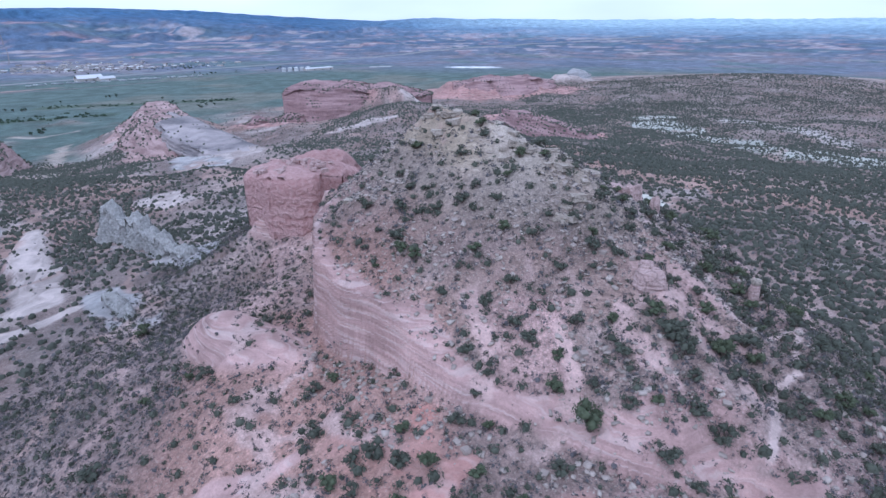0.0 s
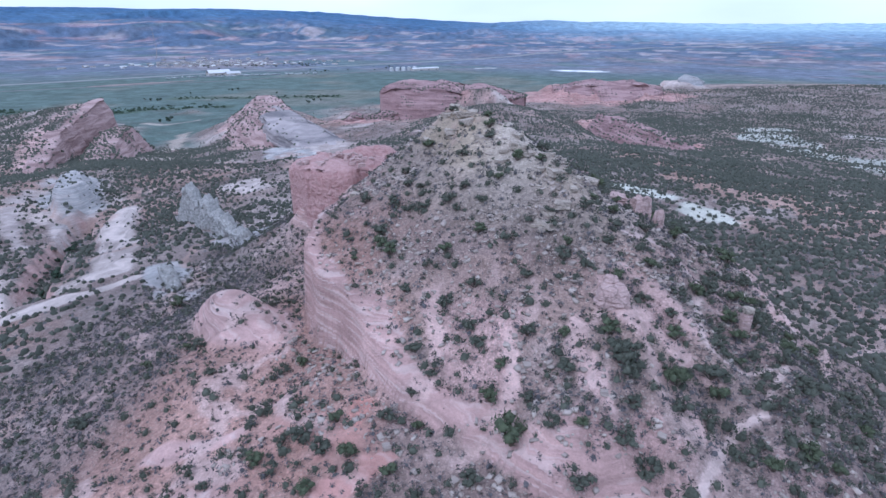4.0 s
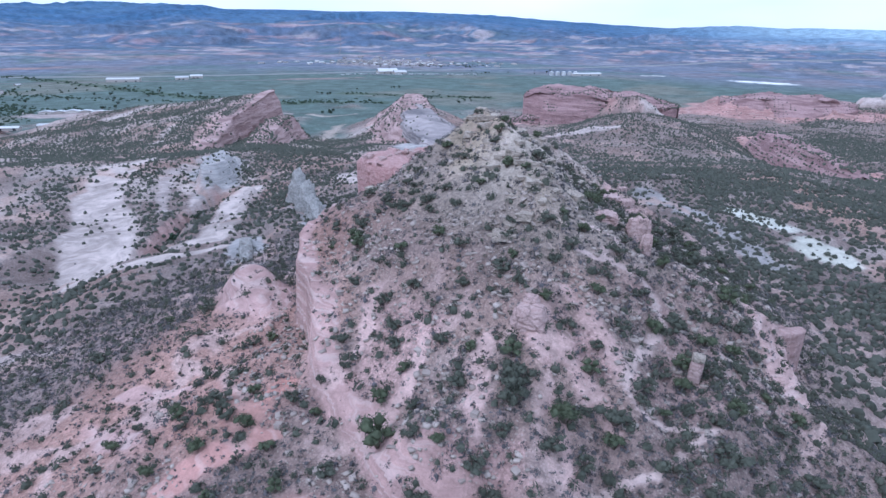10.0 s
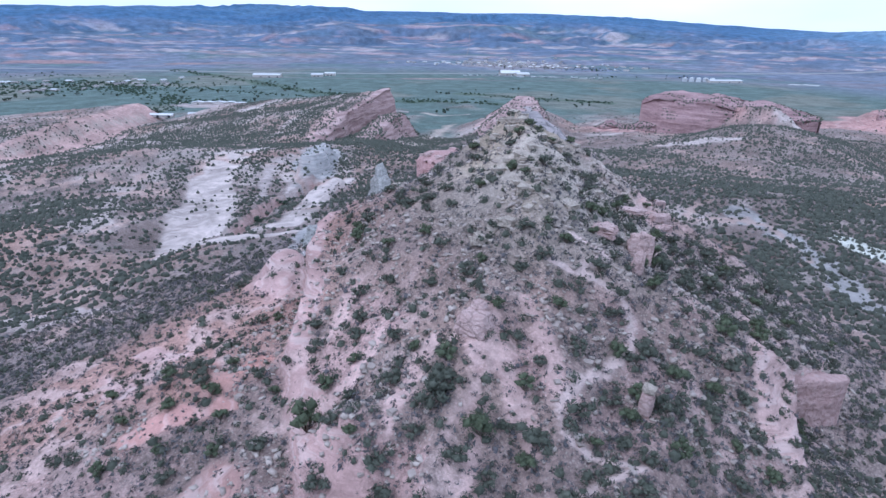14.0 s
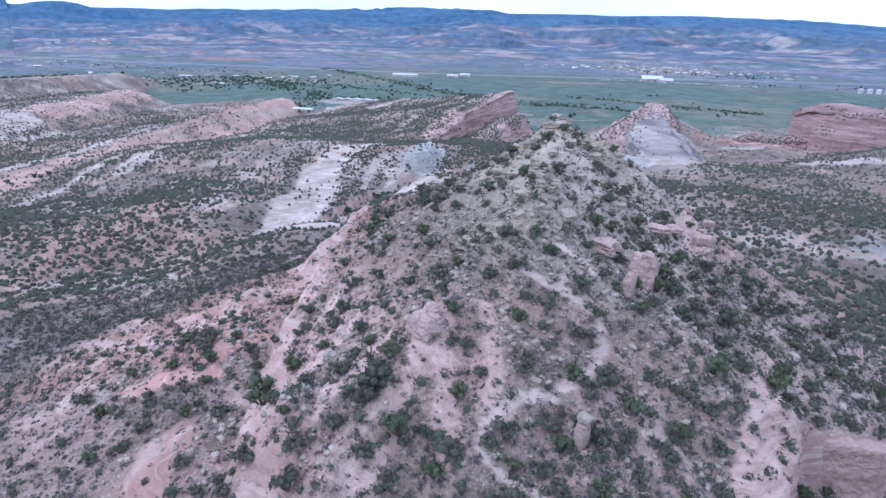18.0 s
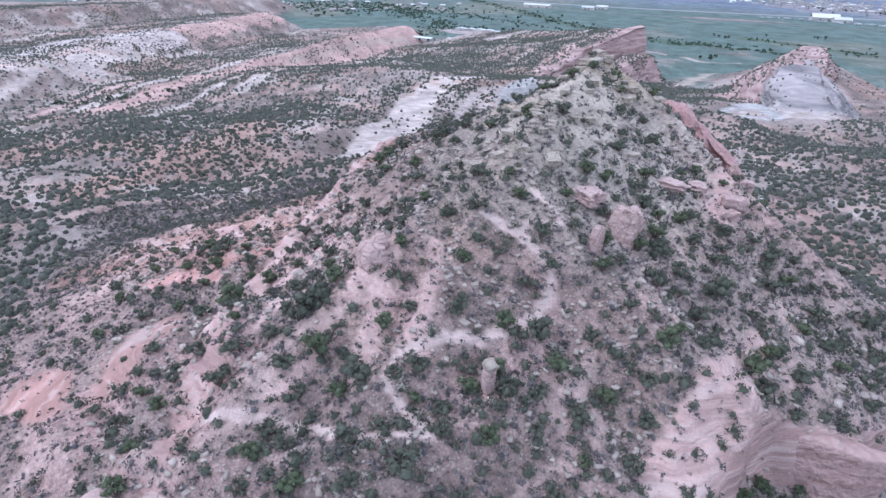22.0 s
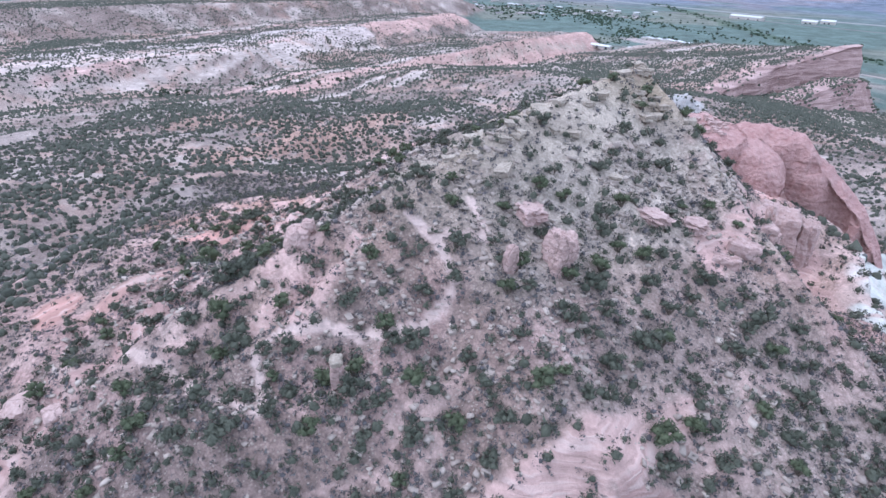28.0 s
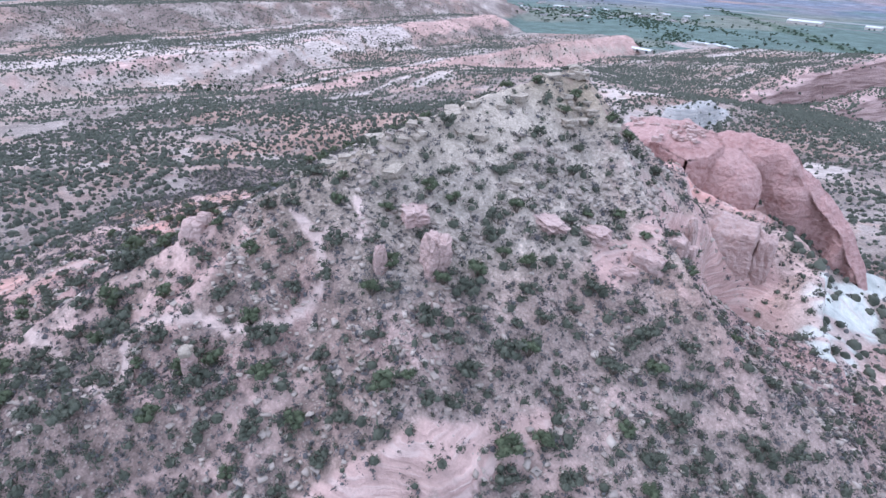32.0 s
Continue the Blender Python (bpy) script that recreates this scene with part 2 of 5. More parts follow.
# ---- the hill ----
swell(-165, 78, 35, 30, 0, -9)
swell(-229, -45, 35, 35, 0, -6)
swell(26, 380, 90, 70, 0, 8)
swell(110, 490, 90, 60, 0, 10)
swell(-185, 518, 70, 50, 0, 6)
swell(-160, 290, 40, 40, 0, 1)
swell(-475, 690, 70, 120, 25, -12)
swell(-370, 520, 50, 90, 30, -12)
swell(-405, 392, 40, 40, 0, -5)
LOW = Z.copy()
ridge([(-3, 155, 228), (6, 147, 227), (15, 136, 225)], (0.95, 0.66), (1.1, 0.62), 2, 90)
ridge([(15, 136, 225), (22, 126, 223), (29, 117, 220.3), (33, 104, 214.8), (34, 95, 209.5), (37, 88, 206), (36, 78, 201.5), (30, 68, 197), (22, 55, 191), (12, 38, 180), (0, 15, 167), (-30, -10, 159)], (0.63, 0.34), (0.46, 0.4), 2, 90)
ridge([(40, 43, 186), (55, 62, 192), (63, 78, 196), (66, 90, 197.3), (62, 105, 199.5), (61, 118, 196.8), (59, 130, 196), (58, 142, 195.5), (57, 155, 194.5), (50, 166, 195.5), (48, 175, 195), (38, 200, 186)], 0.25, 0.68, 2, 90)
ridge([(-3, 155, 227), (8, 158, 223), (20, 161, 217.5), (31, 164.5, 210), (42, 169.5, 202), (52, 175, 196)], (0.92, 0.75), 0.7, 2, 90)
ridge([(-3, 155, 226.5), (-9, 168, 211), (-17, 180, 203), (-34, 196, 197)], 0.9, 1.1, 2, 70)
ridge([(22, 66, 191), (12, 74, 191.5), (4, 81, 193), (-5, 89, 195.5), (-13, 97, 199), (-20, 104, 200.5), (-27, 115, 201.5), (-31, 135, 202), (-34, 160, 202)], 0.28, 0.25, 2, 60)
# walls at its west, north and east foot
fall([(70, 38, 181), (52, 47, 186), (40, 54, 188.8), (29, 60, 190), (18, 66, 190), (9, 71.5, 189.8), (1, 77, 189.3), (-8, 87, 188.3), (-11.5, 91, 185.8), (-16, 94.5, 184), (-22, 99, 183.5), (-30, 109, 182.5), (-33, 125, 180), (-37, 150, 177), (-39, 170, 176), (-32, 184, 178)], 0.33, 1.3, 130, 0.6, 7)
fall([(-75, 240, 166), (-30, 238, 170), (8, 216, 174), (40, 204, 179), (62, 192, 181)], 0.3)
fall([(58, 204, 176), (72, 176, 178), (80, 160, 175), (77, 147, 175), (74, 139, 178), (78, 124, 184), (84, 108, 186), (90, 92, 185)], 0.4, 1.3)
cliff([(46, 172, 0), (36, 171, 0), (26, 175, 0), (14, 182, 0), (0, 190, 0)][::-1], 9, 2, 40)
ridge([(34, 166, 203), (27, 174, 197), (20, 182, 187), (12, 188, 177)], 0.8, 0.8, 2, 40)
ridge([(-30, 214, 186), (-14, 217, 179), (4, 216, 174)], 0.5, 0.45, 3, 40)
swell(6, 199, 9, 9, 0, -9)
swell(14, 193, 7, 7, 0, -5)
# orange mound beside the cliff, and the red butte behind
ridge([(-26, 94, 184.5), (-42, 107, 185.5), (-54, 115, 181)], 0.36, 0.5, 3, 70)
ridge([(-40, 62, 178.5), (-36, 80, 183.5), (-42, 107, 183)], 0.36, 0.25, 3, 60)
block(-47, 110, 21, 9.5, -35, 186, 0.85, (-0.05, 0), 0.08, 12)
ridge([(-30, 180, 186), (-55, 182, 180.5), (-72, 190, 178), (-80, 210, 173)], 0.5, 0.5, 3, 60)
ridge([(-20, 200, 184), (-34, 222, 178)], 0.4, 0.4, 3, 50)
block(-53, 197, 21, 17, 8, 190, 0.5, (0.0, 0.02), 0.07, 12, 0.6)
block(-45, 222, 9, 26, 12, 184, 0.5, (0.05, -0.42), 0.08, 12, 0.5)
block(-21, 184, 13, 7, 25, 200, 0.5, (-0.05, 0), 0.12, 8, 0.6)
Z += (1 - smooth(120, 220, away)) * (0.7 * fbm(X, Y, 14, 4, 33) + 0.3 * fbm(X, Y, 3.5, 3, 34))
# bare rock rims: blocky shelves and hollows
for pts, half in (([(-33, 150, 0), (-30, 118, 0), (-23, 104, 0), (-15, 97, 0), (-6, 89, 0), (2, 80, 0), (12, 73, 0), (22, 67, 0), (34, 62, 0), (46, 57, 0), (56, 54, 0)], 5.5), ([(76, 118, 0), (72, 128, 0), (68, 137, 0), (64, 144, 0)], 4), ([(12, 182, 0), (26, 174, 0), (38, 169, 0)], 6)):
    w = window(pts, 12)
    d, s, h, q = along(pts, X[w], Y[w])
    shelf = np.round((fbm(X[w], Y[w], 9, 3, 110) + 0.04 * Z[w]) * 3.2) / 3.2
    Z[w] += (1 - smooth(half * 0.6, half * 1.1, d)) * (1.3 * (shelf - 0.04 * Z[w]) + 0.5 * np.abs(fbm(X[w], Y[w], 4, 3, 111)))
# ledges: steep land breaks into steps along the beds
gy, gx = np.gradient(Z, ys, xs)
slope0 = np.hypot(gx, gy)
step_at = smooth(0.55, 0.8, slope0) * (1 - smooth(1.1, 1.6, slope0)) * (1 - smooth(700, 1100, far))
bed = Z + 2.5 * fbm(X, Y, 18, 4, 36)
Z += step_at * smooth(0.0, 0.5, fbm(X, Y, 13, 3, 37)) * 0.22 * (np.abs((bed / 3.1) % 1.0 - 0.5) * 2 - 0.5)


def height_at(x, y):
    i = np.clip(np.searchsorted(xs, x) - 1, 0, len(xs) - 2)
    j = np.clip(np.searchsorted(ys, y) - 1, 0, len(ys) - 2)
    u, v = (x - xs[i]) / (xs[i + 1] - xs[i]), (y - ys[j]) / (ys[j + 1] - ys[j])
    return (Z[j, i] * (1 - u) + Z[j, i + 1] * u) * (1 - v) + (Z[j + 1, i] * (1 - u) + Z[j + 1, i + 1] * u) * v


# END LAND

# ---- materials ----
def material(name):
    m = bpy.data.materials.new(name)
    m.use_nodes = True
    m.node_tree.nodes.clear()
    return m, m.node_tree.nodes, m.node_tree.links


def ground_material():
    """The land's own colours and the haze painted into its far part (attribute "tint") with grain, stains, strata and
    relief.
    """
    m, n, l = material("desert_ground")
    out, p = n.new("ShaderNodeOutputMaterial"), n.new("ShaderNodeBsdfPrincipled")
    l.new(p.outputs[0], out.inputs[0])
    p.inputs["Roughness"].default_value = 0.95
    p.inputs["Specular IOR Level"].default_value = 0.15
    geo = n.new("ShaderNodeNewGeometry")
    tint, bare = n.new("ShaderNodeAttribute"), n.new("ShaderNodeAttribute")
    tint.attribute_name, bare.attribute_name = "tint", "bare"
    grain, stain, pebble = (n.new("ShaderNodeTexNoise") for _ in range(3))
    for node, size, detail in ((grain, 2.6, 8), (stain, 0.16, 6), (pebble, 9.0, 4)):
        node.inputs["Scale"].default_value, node.inputs["Detail"].default_value = size, detail
        node.inputs["Roughness"].default_value = 0.62
        l.new(geo.outputs["Position"], node.inputs["Vector"])
    # strata: thin bands along the height, bent by noise
    stretch = n.new("ShaderNodeMapping")
    stretch.inputs["Scale"].default_value = (0.05, 0.05, 1.1)
    l.new(geo.outputs["Position"], stretch.inputs["Vector"])
    band = n.new("ShaderNodeTexNoise")
    band.inputs["Scale"].default_value, band.inputs["Detail"].default_value, band.inputs["Distortion"].default_value = 1.0, 5.0, 0.6
    l.new(stretch.outputs["Vector"], band.inputs["Vector"])

    def spread(source, low, high, a, b):
        r = n.new("ShaderNodeMapRange")
        r.inputs["From Min"].default_value, r.inputs["From Max"].default_value = low, high
        r.inputs["To Min"].default_value, r.inputs["To Max"].default_value = a, b
        l.new(source, r.inputs["Value"])
        return r.outputs["Result"]

    def times(a, b):
        k = n.new("ShaderNodeMath")
        k.operation = "MULTIPLY"
        l.new(a, k.inputs[0]), l.new(b, k.inputs[1])
        return k.outputs[0]

    # cross-beds: thin swirling lines in tilted sets
    tilt, swirl = n.new("ShaderNodeMapping"), n.new("ShaderNodeTexNoise")
    tilt.inputs["Rotation"].default_value = (0.45, 0.3, 0.3)
    tilt.inputs["Scale"].default_value = (0.09, 0.09, 1.3)
    swirl.inputs["Scale"].default_value, swirl.inputs["Detail"].default_value, swirl.inputs["Distortion"].default_value = 1.0, 7.0, 0.8
    l.new(geo.outputs["Position"], tilt.inputs["Vector"]), l.new(tilt.outputs["Vector"], swirl.inputs["Vector"])
    bands = n.new("ShaderNodeMix")
    bands.inputs[2].default_value = 1.0
    l.new(bare.outputs["Fac"], bands.inputs[0])
    l.new(times(spread(band.outputs["Fac"], 0.3, 0.7, 0.82, 1.16), spread(swirl.outputs["Fac"], 0.32, 0.68, 0.84, 1.14)), bands.inputs[3])
    # rubble: stones of two sizes, each with its own tone and a dark gap round it
    rubble = times(spread(grain.outputs["Fac"], 0.25, 0.75, 0.8, 1.2), spread(pebble.outputs["Fac"], 0.3, 0.7, 0.9, 1.1))
    for size, low, high in ((1.1, 0.87, 1.13), (2.7, 0.84, 1.15)):
        v = n.new("ShaderNodeTexVoronoi")
        v.inputs["Scale"].default_value = size
        l.new(geo.outputs["Position"], v.inputs["Vector"])
        rubble = times(times(rubble, spread(v.outputs["Color"], 0.1, 0.9, low, high)), spread(v.outputs["Distance"], 0.3, 0.75, 1.04, 0.88))
    both = n.new("ShaderNodeMix")
    l.new(bare.outputs["Fac"], both.inputs[0])
    l.new(rubble, both.inputs[2])
    l.new(times(bands.outputs[0], spread(grain.outputs["Fac"], 0.25, 0.75, 0.88, 1.12)), both.inputs[3])
    patches = n.new("ShaderNodeTexNoise")
    patches.inputs["Scale"].default_value, patches.inputs["Detail"].default_value, patches.inputs["Roughness"].default_value = 0.022, 10.0, 0.68
    l.new(geo.outputs["Position"], patches.inputs["Vector"])
    level = times(times(both.outputs[0], spread(patches.outputs["Fac"], 0.36, 0.64, 0.72, 1.3)), spread(stain.outputs["Fac"], 0.3, 0.7, 0.85, 1.14))
    # pale stones lying about, and dark tufts of grass and litter, both thinner on bare rock
    cells, tufts, drift = n.new("ShaderNodeTexVoronoi"), n.new("ShaderNodeTexNoise"), n.new("ShaderNodeTexNoise")
    cells.inputs["Scale"].default_value = 2.0
    tufts.inputs["Scale"].default_value, tufts.inputs["Detail"].default_value = 0.9, 7.0
    drift.inputs["Scale"].default_value, drift.inputs["Detail"].default_value = 0.045, 5.0
    for node in (cells, tufts, drift):
        l.new(geo.outputs["Position"], node.inputs["Vector"])
    soil = spread(bare.outputs["Fac"], 0.0, 0.5, 1.0, 0.12)
    stone = times(times(spread(cells.outputs["Distance"], 0.36, 0.28, 0.0, 1.0), spread(cells.outputs["Color"], 0.5, 0.65, 0.0, 0.5)), soil)
    tuft = times(times(spread(tufts.outputs["Fac"], 0.52, 0.66, 0.0, 0.45), spread(drift.outputs["Fac"], 0.35, 0.6, 0.35, 1.0)), soil)
    mul = n.new("ShaderNodeVectorMath")
    mul.operation = "SCALE"
    l.new(tint.outputs["Color"], mul.inputs[0]), l.new(level, mul.inputs["Scale"])
    lay = mul.outputs[0]
    for fac, colour in ((tuft, (0.14, 0.112, 0.1)), (stone, (0.46, 0.395, 0.35))):
        over = n.new("ShaderNodeMix")
        over.data_type = "RGBA"
        over.inputs[7].default_value = (*colour, 1)
        l.new(fac, over.inputs[0]), l.new(lay, over.inputs[6])
        lay = over.outputs[2]
    cream = n.new("ShaderNodeMix")
    cream.data_type = "RGBA"
    cream.inputs[7].default_value = (0.60, 0.50, 0.46, 1)
    l.new(times(spread(swirl.outputs["Fac"], 0.5, 0.62, 0.0, 0.45), spread(bare.outputs["Fac"], 0.5, 1.0, 0.0, 1.0)), cream.inputs[0])
    l.new(lay, cream.inputs[6])
    l.new(cream.outputs[2], p.inputs["Base Color"])
    rough, fine = n.new("ShaderNodeBump"), n.new("ShaderNodeBump")
    rough.inputs["Strength"].default_value, rough.inputs["Distance"].default_value = 0.8, 0.5
    fine.inputs["Strength"].default_value, fine.inputs["Distance"].default_value = 0.6, 0.12
    relief = n.new("ShaderNodeMath")
    relief.operation = "MULTIPLY_ADD"
    l.new(times(swirl.outputs["Fac"], bare.outputs["Fac"]), relief.inputs[0])
    relief.inputs[1].default_value = 1.1
    l.new(times(grain.outputs["Fac"], spread(bare.outputs["Fac"], 0.0, 1.0, 1.0, 0.45)), relief.inputs[2])
    l.new(relief.outputs[0], rough.inputs["Height"])
    l.new(pebble.outputs["Fac"], fine.inputs["Height"])
    l.new(rough.outputs["Normal"], fine.inputs["Normal"])
    l.new(fine.outputs["Normal"], p.inputs["Normal"])
    return m


def varied(name, dark, light, scale=3.0, rough=0.9, per="island", bump=0.3, spec=0.2):
    """A colour that differs from piece to piece and within the piece."""
    m, n, l = material(name)
    out, p = n.new("ShaderNodeOutputMaterial"), n.new("ShaderNodeBsdfPrincipled")
    l.new(p.outputs[0], out.inputs[0])
    p.inputs["Roughness"].default_value, p.inputs["Specular IOR Level"].default_value = rough, spec
    geo, no = n.new("ShaderNodeNewGeometry"), n.new("ShaderNodeTexNoise")
    no.inputs["Scale"].default_value, no.inputs["Detail"].default_value = scale, 5.0
    l.new(geo.outputs["Position"], no.inputs["Vector"])
    add = n.new("ShaderNodeMath")
    add.operation = "MULTIPLY_ADD"
    add.inputs[1].default_value = 0.55
    rnd = geo.outputs["Random Per Island"]
    if per == "object":
        rnd = n.new("ShaderNodeObjectInfo").outputs["Random"]
    half = n.new("ShaderNodeMath")
    half.operation = "MULTIPLY"
    half.inputs[1].default_value = 0.5
    l.new(no.outputs["Fac"], half.inputs[0])
    l.new(rnd, add.inputs[0]), l.new(half.outputs[0], add.inputs[2])
    mix = n.new("ShaderNodeMix")
    mix.data_type = "RGBA"
    mix.inputs[6].default_value, mix.inputs[7].default_value = (*dark, 1), (*light, 1)
    l.new(add.outputs[0], mix.inputs[0])
    l.new(mix.outputs[2], p.inputs["Base Color"])
    if bump:
        b = n.new("ShaderNodeBump")
        b.inputs["Strength"].default_value, b.inputs["Distance"].default_value = bump, 0.1
        l.new(no.outputs["Fac"], b.inputs["Height"]), l.new(b.outputs["Normal"], p.inputs["Normal"])
    return m


GROUND = ground_material()
WOODLAND = varied("woodland_foliage", (0.04, 0.046, 0.037), (0.115, 0.12, 0.094), 2.0, bump=1.0)
JUNIPER = varied("juniper_foliage", (0.05, 0.057, 0.044), (0.135, 0.142, 0.108), 4.0, bump=1.0)
SAGE = varied("sagebrush_foliage", (0.07, 0.069, 0.07), (0.185, 0.172, 0.17), 4.0, bump=1.0)
TWIGS = varied("grey_twigs", (0.07, 0.068, 0.073), (0.18, 0.165, 0.17), 5.0, bump=1.0)
COTTONWOOD = varied("cottonwood_foliage", (0.022, 0.036, 0.028), (0.058, 0.085, 0.052), 0.8)
BARK = varied("juniper_bark", (0.09, 0.07, 0.06), (0.2, 0.16, 0.13), 6)
TALUS = varied("talus_stone", (0.25, 0.205, 0.18), (0.53, 0.45, 0.395), 2.5)


def bedded(name, dark, light, crack=0.0, size=1.0, strong=0.4, blotch=0.6):
    """Sandstone: bent beds, grain, stains and a few dark cracks."""
    m, n, l = material(name)
    out, p = n.new("ShaderNodeOutputMaterial"), n.new("ShaderNodeBsdfPrincipled")
    l.new(p.outputs[0], out.inputs[0])
    p.inputs["Roughness"].default_value, p.inputs["Specular IOR Level"].default_value = 0.93, 0.15
    geo, tilt = n.new("ShaderNodeNewGeometry"), n.new("ShaderNodeMapping")
    tilt.inputs["Rotation"].default_value, tilt.inputs["Scale"].default_value = (0.12, 0.1, 0), (0.1 / size, 0.1 / size, 1.0 / size)
    wave, grain, cell = n.new("ShaderNodeTexNoise"), n.new("ShaderNodeTexNoise"), n.new("ShaderNodeTexVoronoi")
    for key, value in (("Scale", 0.9), ("Distortion", 0.7), ("Detail", 6.0)):
        wave.inputs[key].default_value = value
    grain.inputs["Scale"].default_value, grain.inputs["Detail"].default_value = 1.6 / size ** 0.7, 9.0
    cell.feature = "DISTANCE_TO_EDGE"
    cell.inputs["Scale"].default_value = max(crack, 0.1)
    l.new(geo.outputs["Position"], tilt.inputs["Vector"]), l.new(tilt.outputs["Vector"], wave.inputs["Vector"])
    bend = n.new("ShaderNodeVectorMath")
    bend.operation = "MULTIPLY_ADD"
    bend.inputs[1].default_value = (0.9, 0.9, 0.9)
    l.new(grain.outputs["Color"], bend.inputs[0]), l.new(geo.outputs["Position"], bend.inputs[2])
    l.new(geo.outputs["Position"], grain.inputs["Vector"]), l.new(bend.outputs[0], cell.inputs["Vector"])
    fac = n.new("ShaderNodeMath")
    fac.operation = "MULTIPLY_ADD"
    fac.inputs[1].default_value = strong
    shift = n.new("ShaderNodeMapRange")
    shift.inputs["From Min"].default_value, shift.inputs["From Max"].default_value, shift.inputs["To Max"].default_value = 0.3, 0.7, blotch
    l.new(grain.outputs["Fac"], shift.inputs["Value"])
    sharp = n.new("ShaderNodeMapRange")
    sharp.inputs["From Min"].default_value, sharp.inputs["From Max"].default_value = 0.38, 0.62
    l.new(wave.outputs["Fac"], sharp.inputs["Value"])
    l.new(sharp.outputs["Result"], fac.inputs[0]), l.new(shift.outputs["Result"], fac.inputs[2])
    mix, gap = n.new("ShaderNodeMix"), n.new("ShaderNodeMapRange")
    mix.data_type = "RGBA"
    mix.inputs[6].default_value, mix.inputs[7].default_value = (*dark, 1), (*light, 1)
    gap.inputs["From Max"].default_value = 0.05
    gap.inputs["To Min"].default_value = 0.6 if crack else 1.0
    l.new(cell.outputs["Distance"], gap.inputs["Value"])
    l.new(fac.outputs[0], mix.inputs[0])
    mul = n.new("ShaderNodeVectorMath")
    mul.operation = "SCALE"
    l.new(mix.outputs[2], mul.inputs[0]), l.new(gap.outputs["Result"], mul.inputs["Scale"])
    l.new(mul.outputs[0], p.inputs["Base Color"])
    high, b = n.new("ShaderNodeMath"), n.new("ShaderNodeBump")
    high.operation = "MULTIPLY"
    l.new(fac.outputs[0], high.inputs[0]), l.new(gap.outputs["Result"], high.inputs[1])
    b.inputs["Strength"].default_value, b.inputs["Distance"].default_value = 0.9, 0.35 * size
    l.new(high.outputs[0], b.inputs["Height"]), l.new(b.outputs["Normal"], p.inputs["Normal"])
    return m


PALE_STONE = bedded("pale_sandstone", (0.30, 0.25, 0.205), (0.50, 0.43, 0.36), 0.6, 0.5)
RED_STONE = bedded("red_sandstone", (0.38, 0.26, 0.235), (0.56, 0.42, 0.385), 0.3, 0.6)


# ---- colours of the land, with haze painted into the far part ----
TAN, PINK, RED, ORANGE = (0.225, 0.172, 0.155), (0.475, 0.315, 0.285), (0.42, 0.235, 0.21), (0.42, 0.27, 0.22)
WHITE, GREY, YELLOW, GREEN = (0.46, 0.385, 0.35), (0.36, 0.345, 0.335), (0.47, 0.38, 0.28), (0.112, 0.152, 0.134)
COL = np.empty(X.shape + (3,))
COL[:] = TAN
BARE = np.zeros(X.shape)
gy, gx = np.gradient(Z, ys, xs)
steep = np.hypot(gx, gy)


def paint(mask, colour, bare=None, w=None):
    w = w or (slice(None), slice(None))
    COL[w] += (np.array(colour) - COL[w]) * mask[..., None]
    if bare is not None:
        BARE[w] += (bare - BARE[w]) * mask


def band(pts, half, colour, bare=None, ragged=0.5, strength=1.0, size=12):
    """Paints along a line, that far to each side (a point may bring its own width), with a ragged edge."""
    widths = [p[2] if len(p) > 2 else half for p in pts]
    w = window(pts, max(widths) * 2.5 + 5)
    d, s, h, q = along([(p[0], p[1], k) for p, k in zip(pts, widths)], X[w], Y[w])
    d = d / h + ragged * fbm(X[w], Y[w], size, 4, 51)
    paint(strength * (1 - smooth(0.8, 1.05, d)), colour, bare, w)


def spot(x, y, a, b, turn, colour, bare=None, ragged=0.35, strength=1.0, size=14):
    w = window([(x, y)], 1.8 * max(a, b))
    c, s = math.cos(radians(turn)), math.sin(radians(turn))
    dx, dy = X[w] - x, Y[w] - y
    r = np.hypot((dx * c + dy * s) / a, (-dx * s + dy * c) / b) + ragged * fbm(X[w], Y[w], size, 4, 52)
    paint(strength * (1 - smooth(0.7, 1.1, r)), colour, bare, w)


patch = fbm(X, Y, 60, 5, 71)
patch2 = fbm(X, Y, 150, 4, 72)
paint(smooth(0.0, 0.5, patch) * 0.75, (0.36, 0.235, 0.195))
paint(smooth(0.25, 0.7, patch2) * 0.6, WHITE)
paint(smooth(0.3, 0.55, fbm(X, Y, 38, 5, 89)) * 0.75, WHITE)
paint(smooth(0.2, 0.6, fbm(X, Y, 9, 4, 73)) * 0.5, (0.44, 0.37, 0.33))
paint(smooth(-260, -120, X) * smooth(300, 420, Y) * (1 - smooth(1300, 1500, far)) * 0.6, (0.205, 0.158, 0.14))
# green valley floor and the dark plain behind it
valley = 1 - smooth(93, 101, Z + 4 * fbm(X, Y, 120, 4, 74))
paint(valley, GREEN)
valley = valley * (1 - smooth(2000, 2400, far))
paint(valley * smooth(0.1, 0.6, fbm(X, Y, 260, 5, 75)), (0.165, 0.175, 0.145))
# the plain goes blue-grey with distance: air haze painted into its colour
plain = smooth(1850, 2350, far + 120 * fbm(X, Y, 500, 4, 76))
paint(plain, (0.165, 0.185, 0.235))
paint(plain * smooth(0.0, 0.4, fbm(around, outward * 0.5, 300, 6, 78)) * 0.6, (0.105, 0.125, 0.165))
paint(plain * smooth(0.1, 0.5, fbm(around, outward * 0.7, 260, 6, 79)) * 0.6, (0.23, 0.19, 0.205))
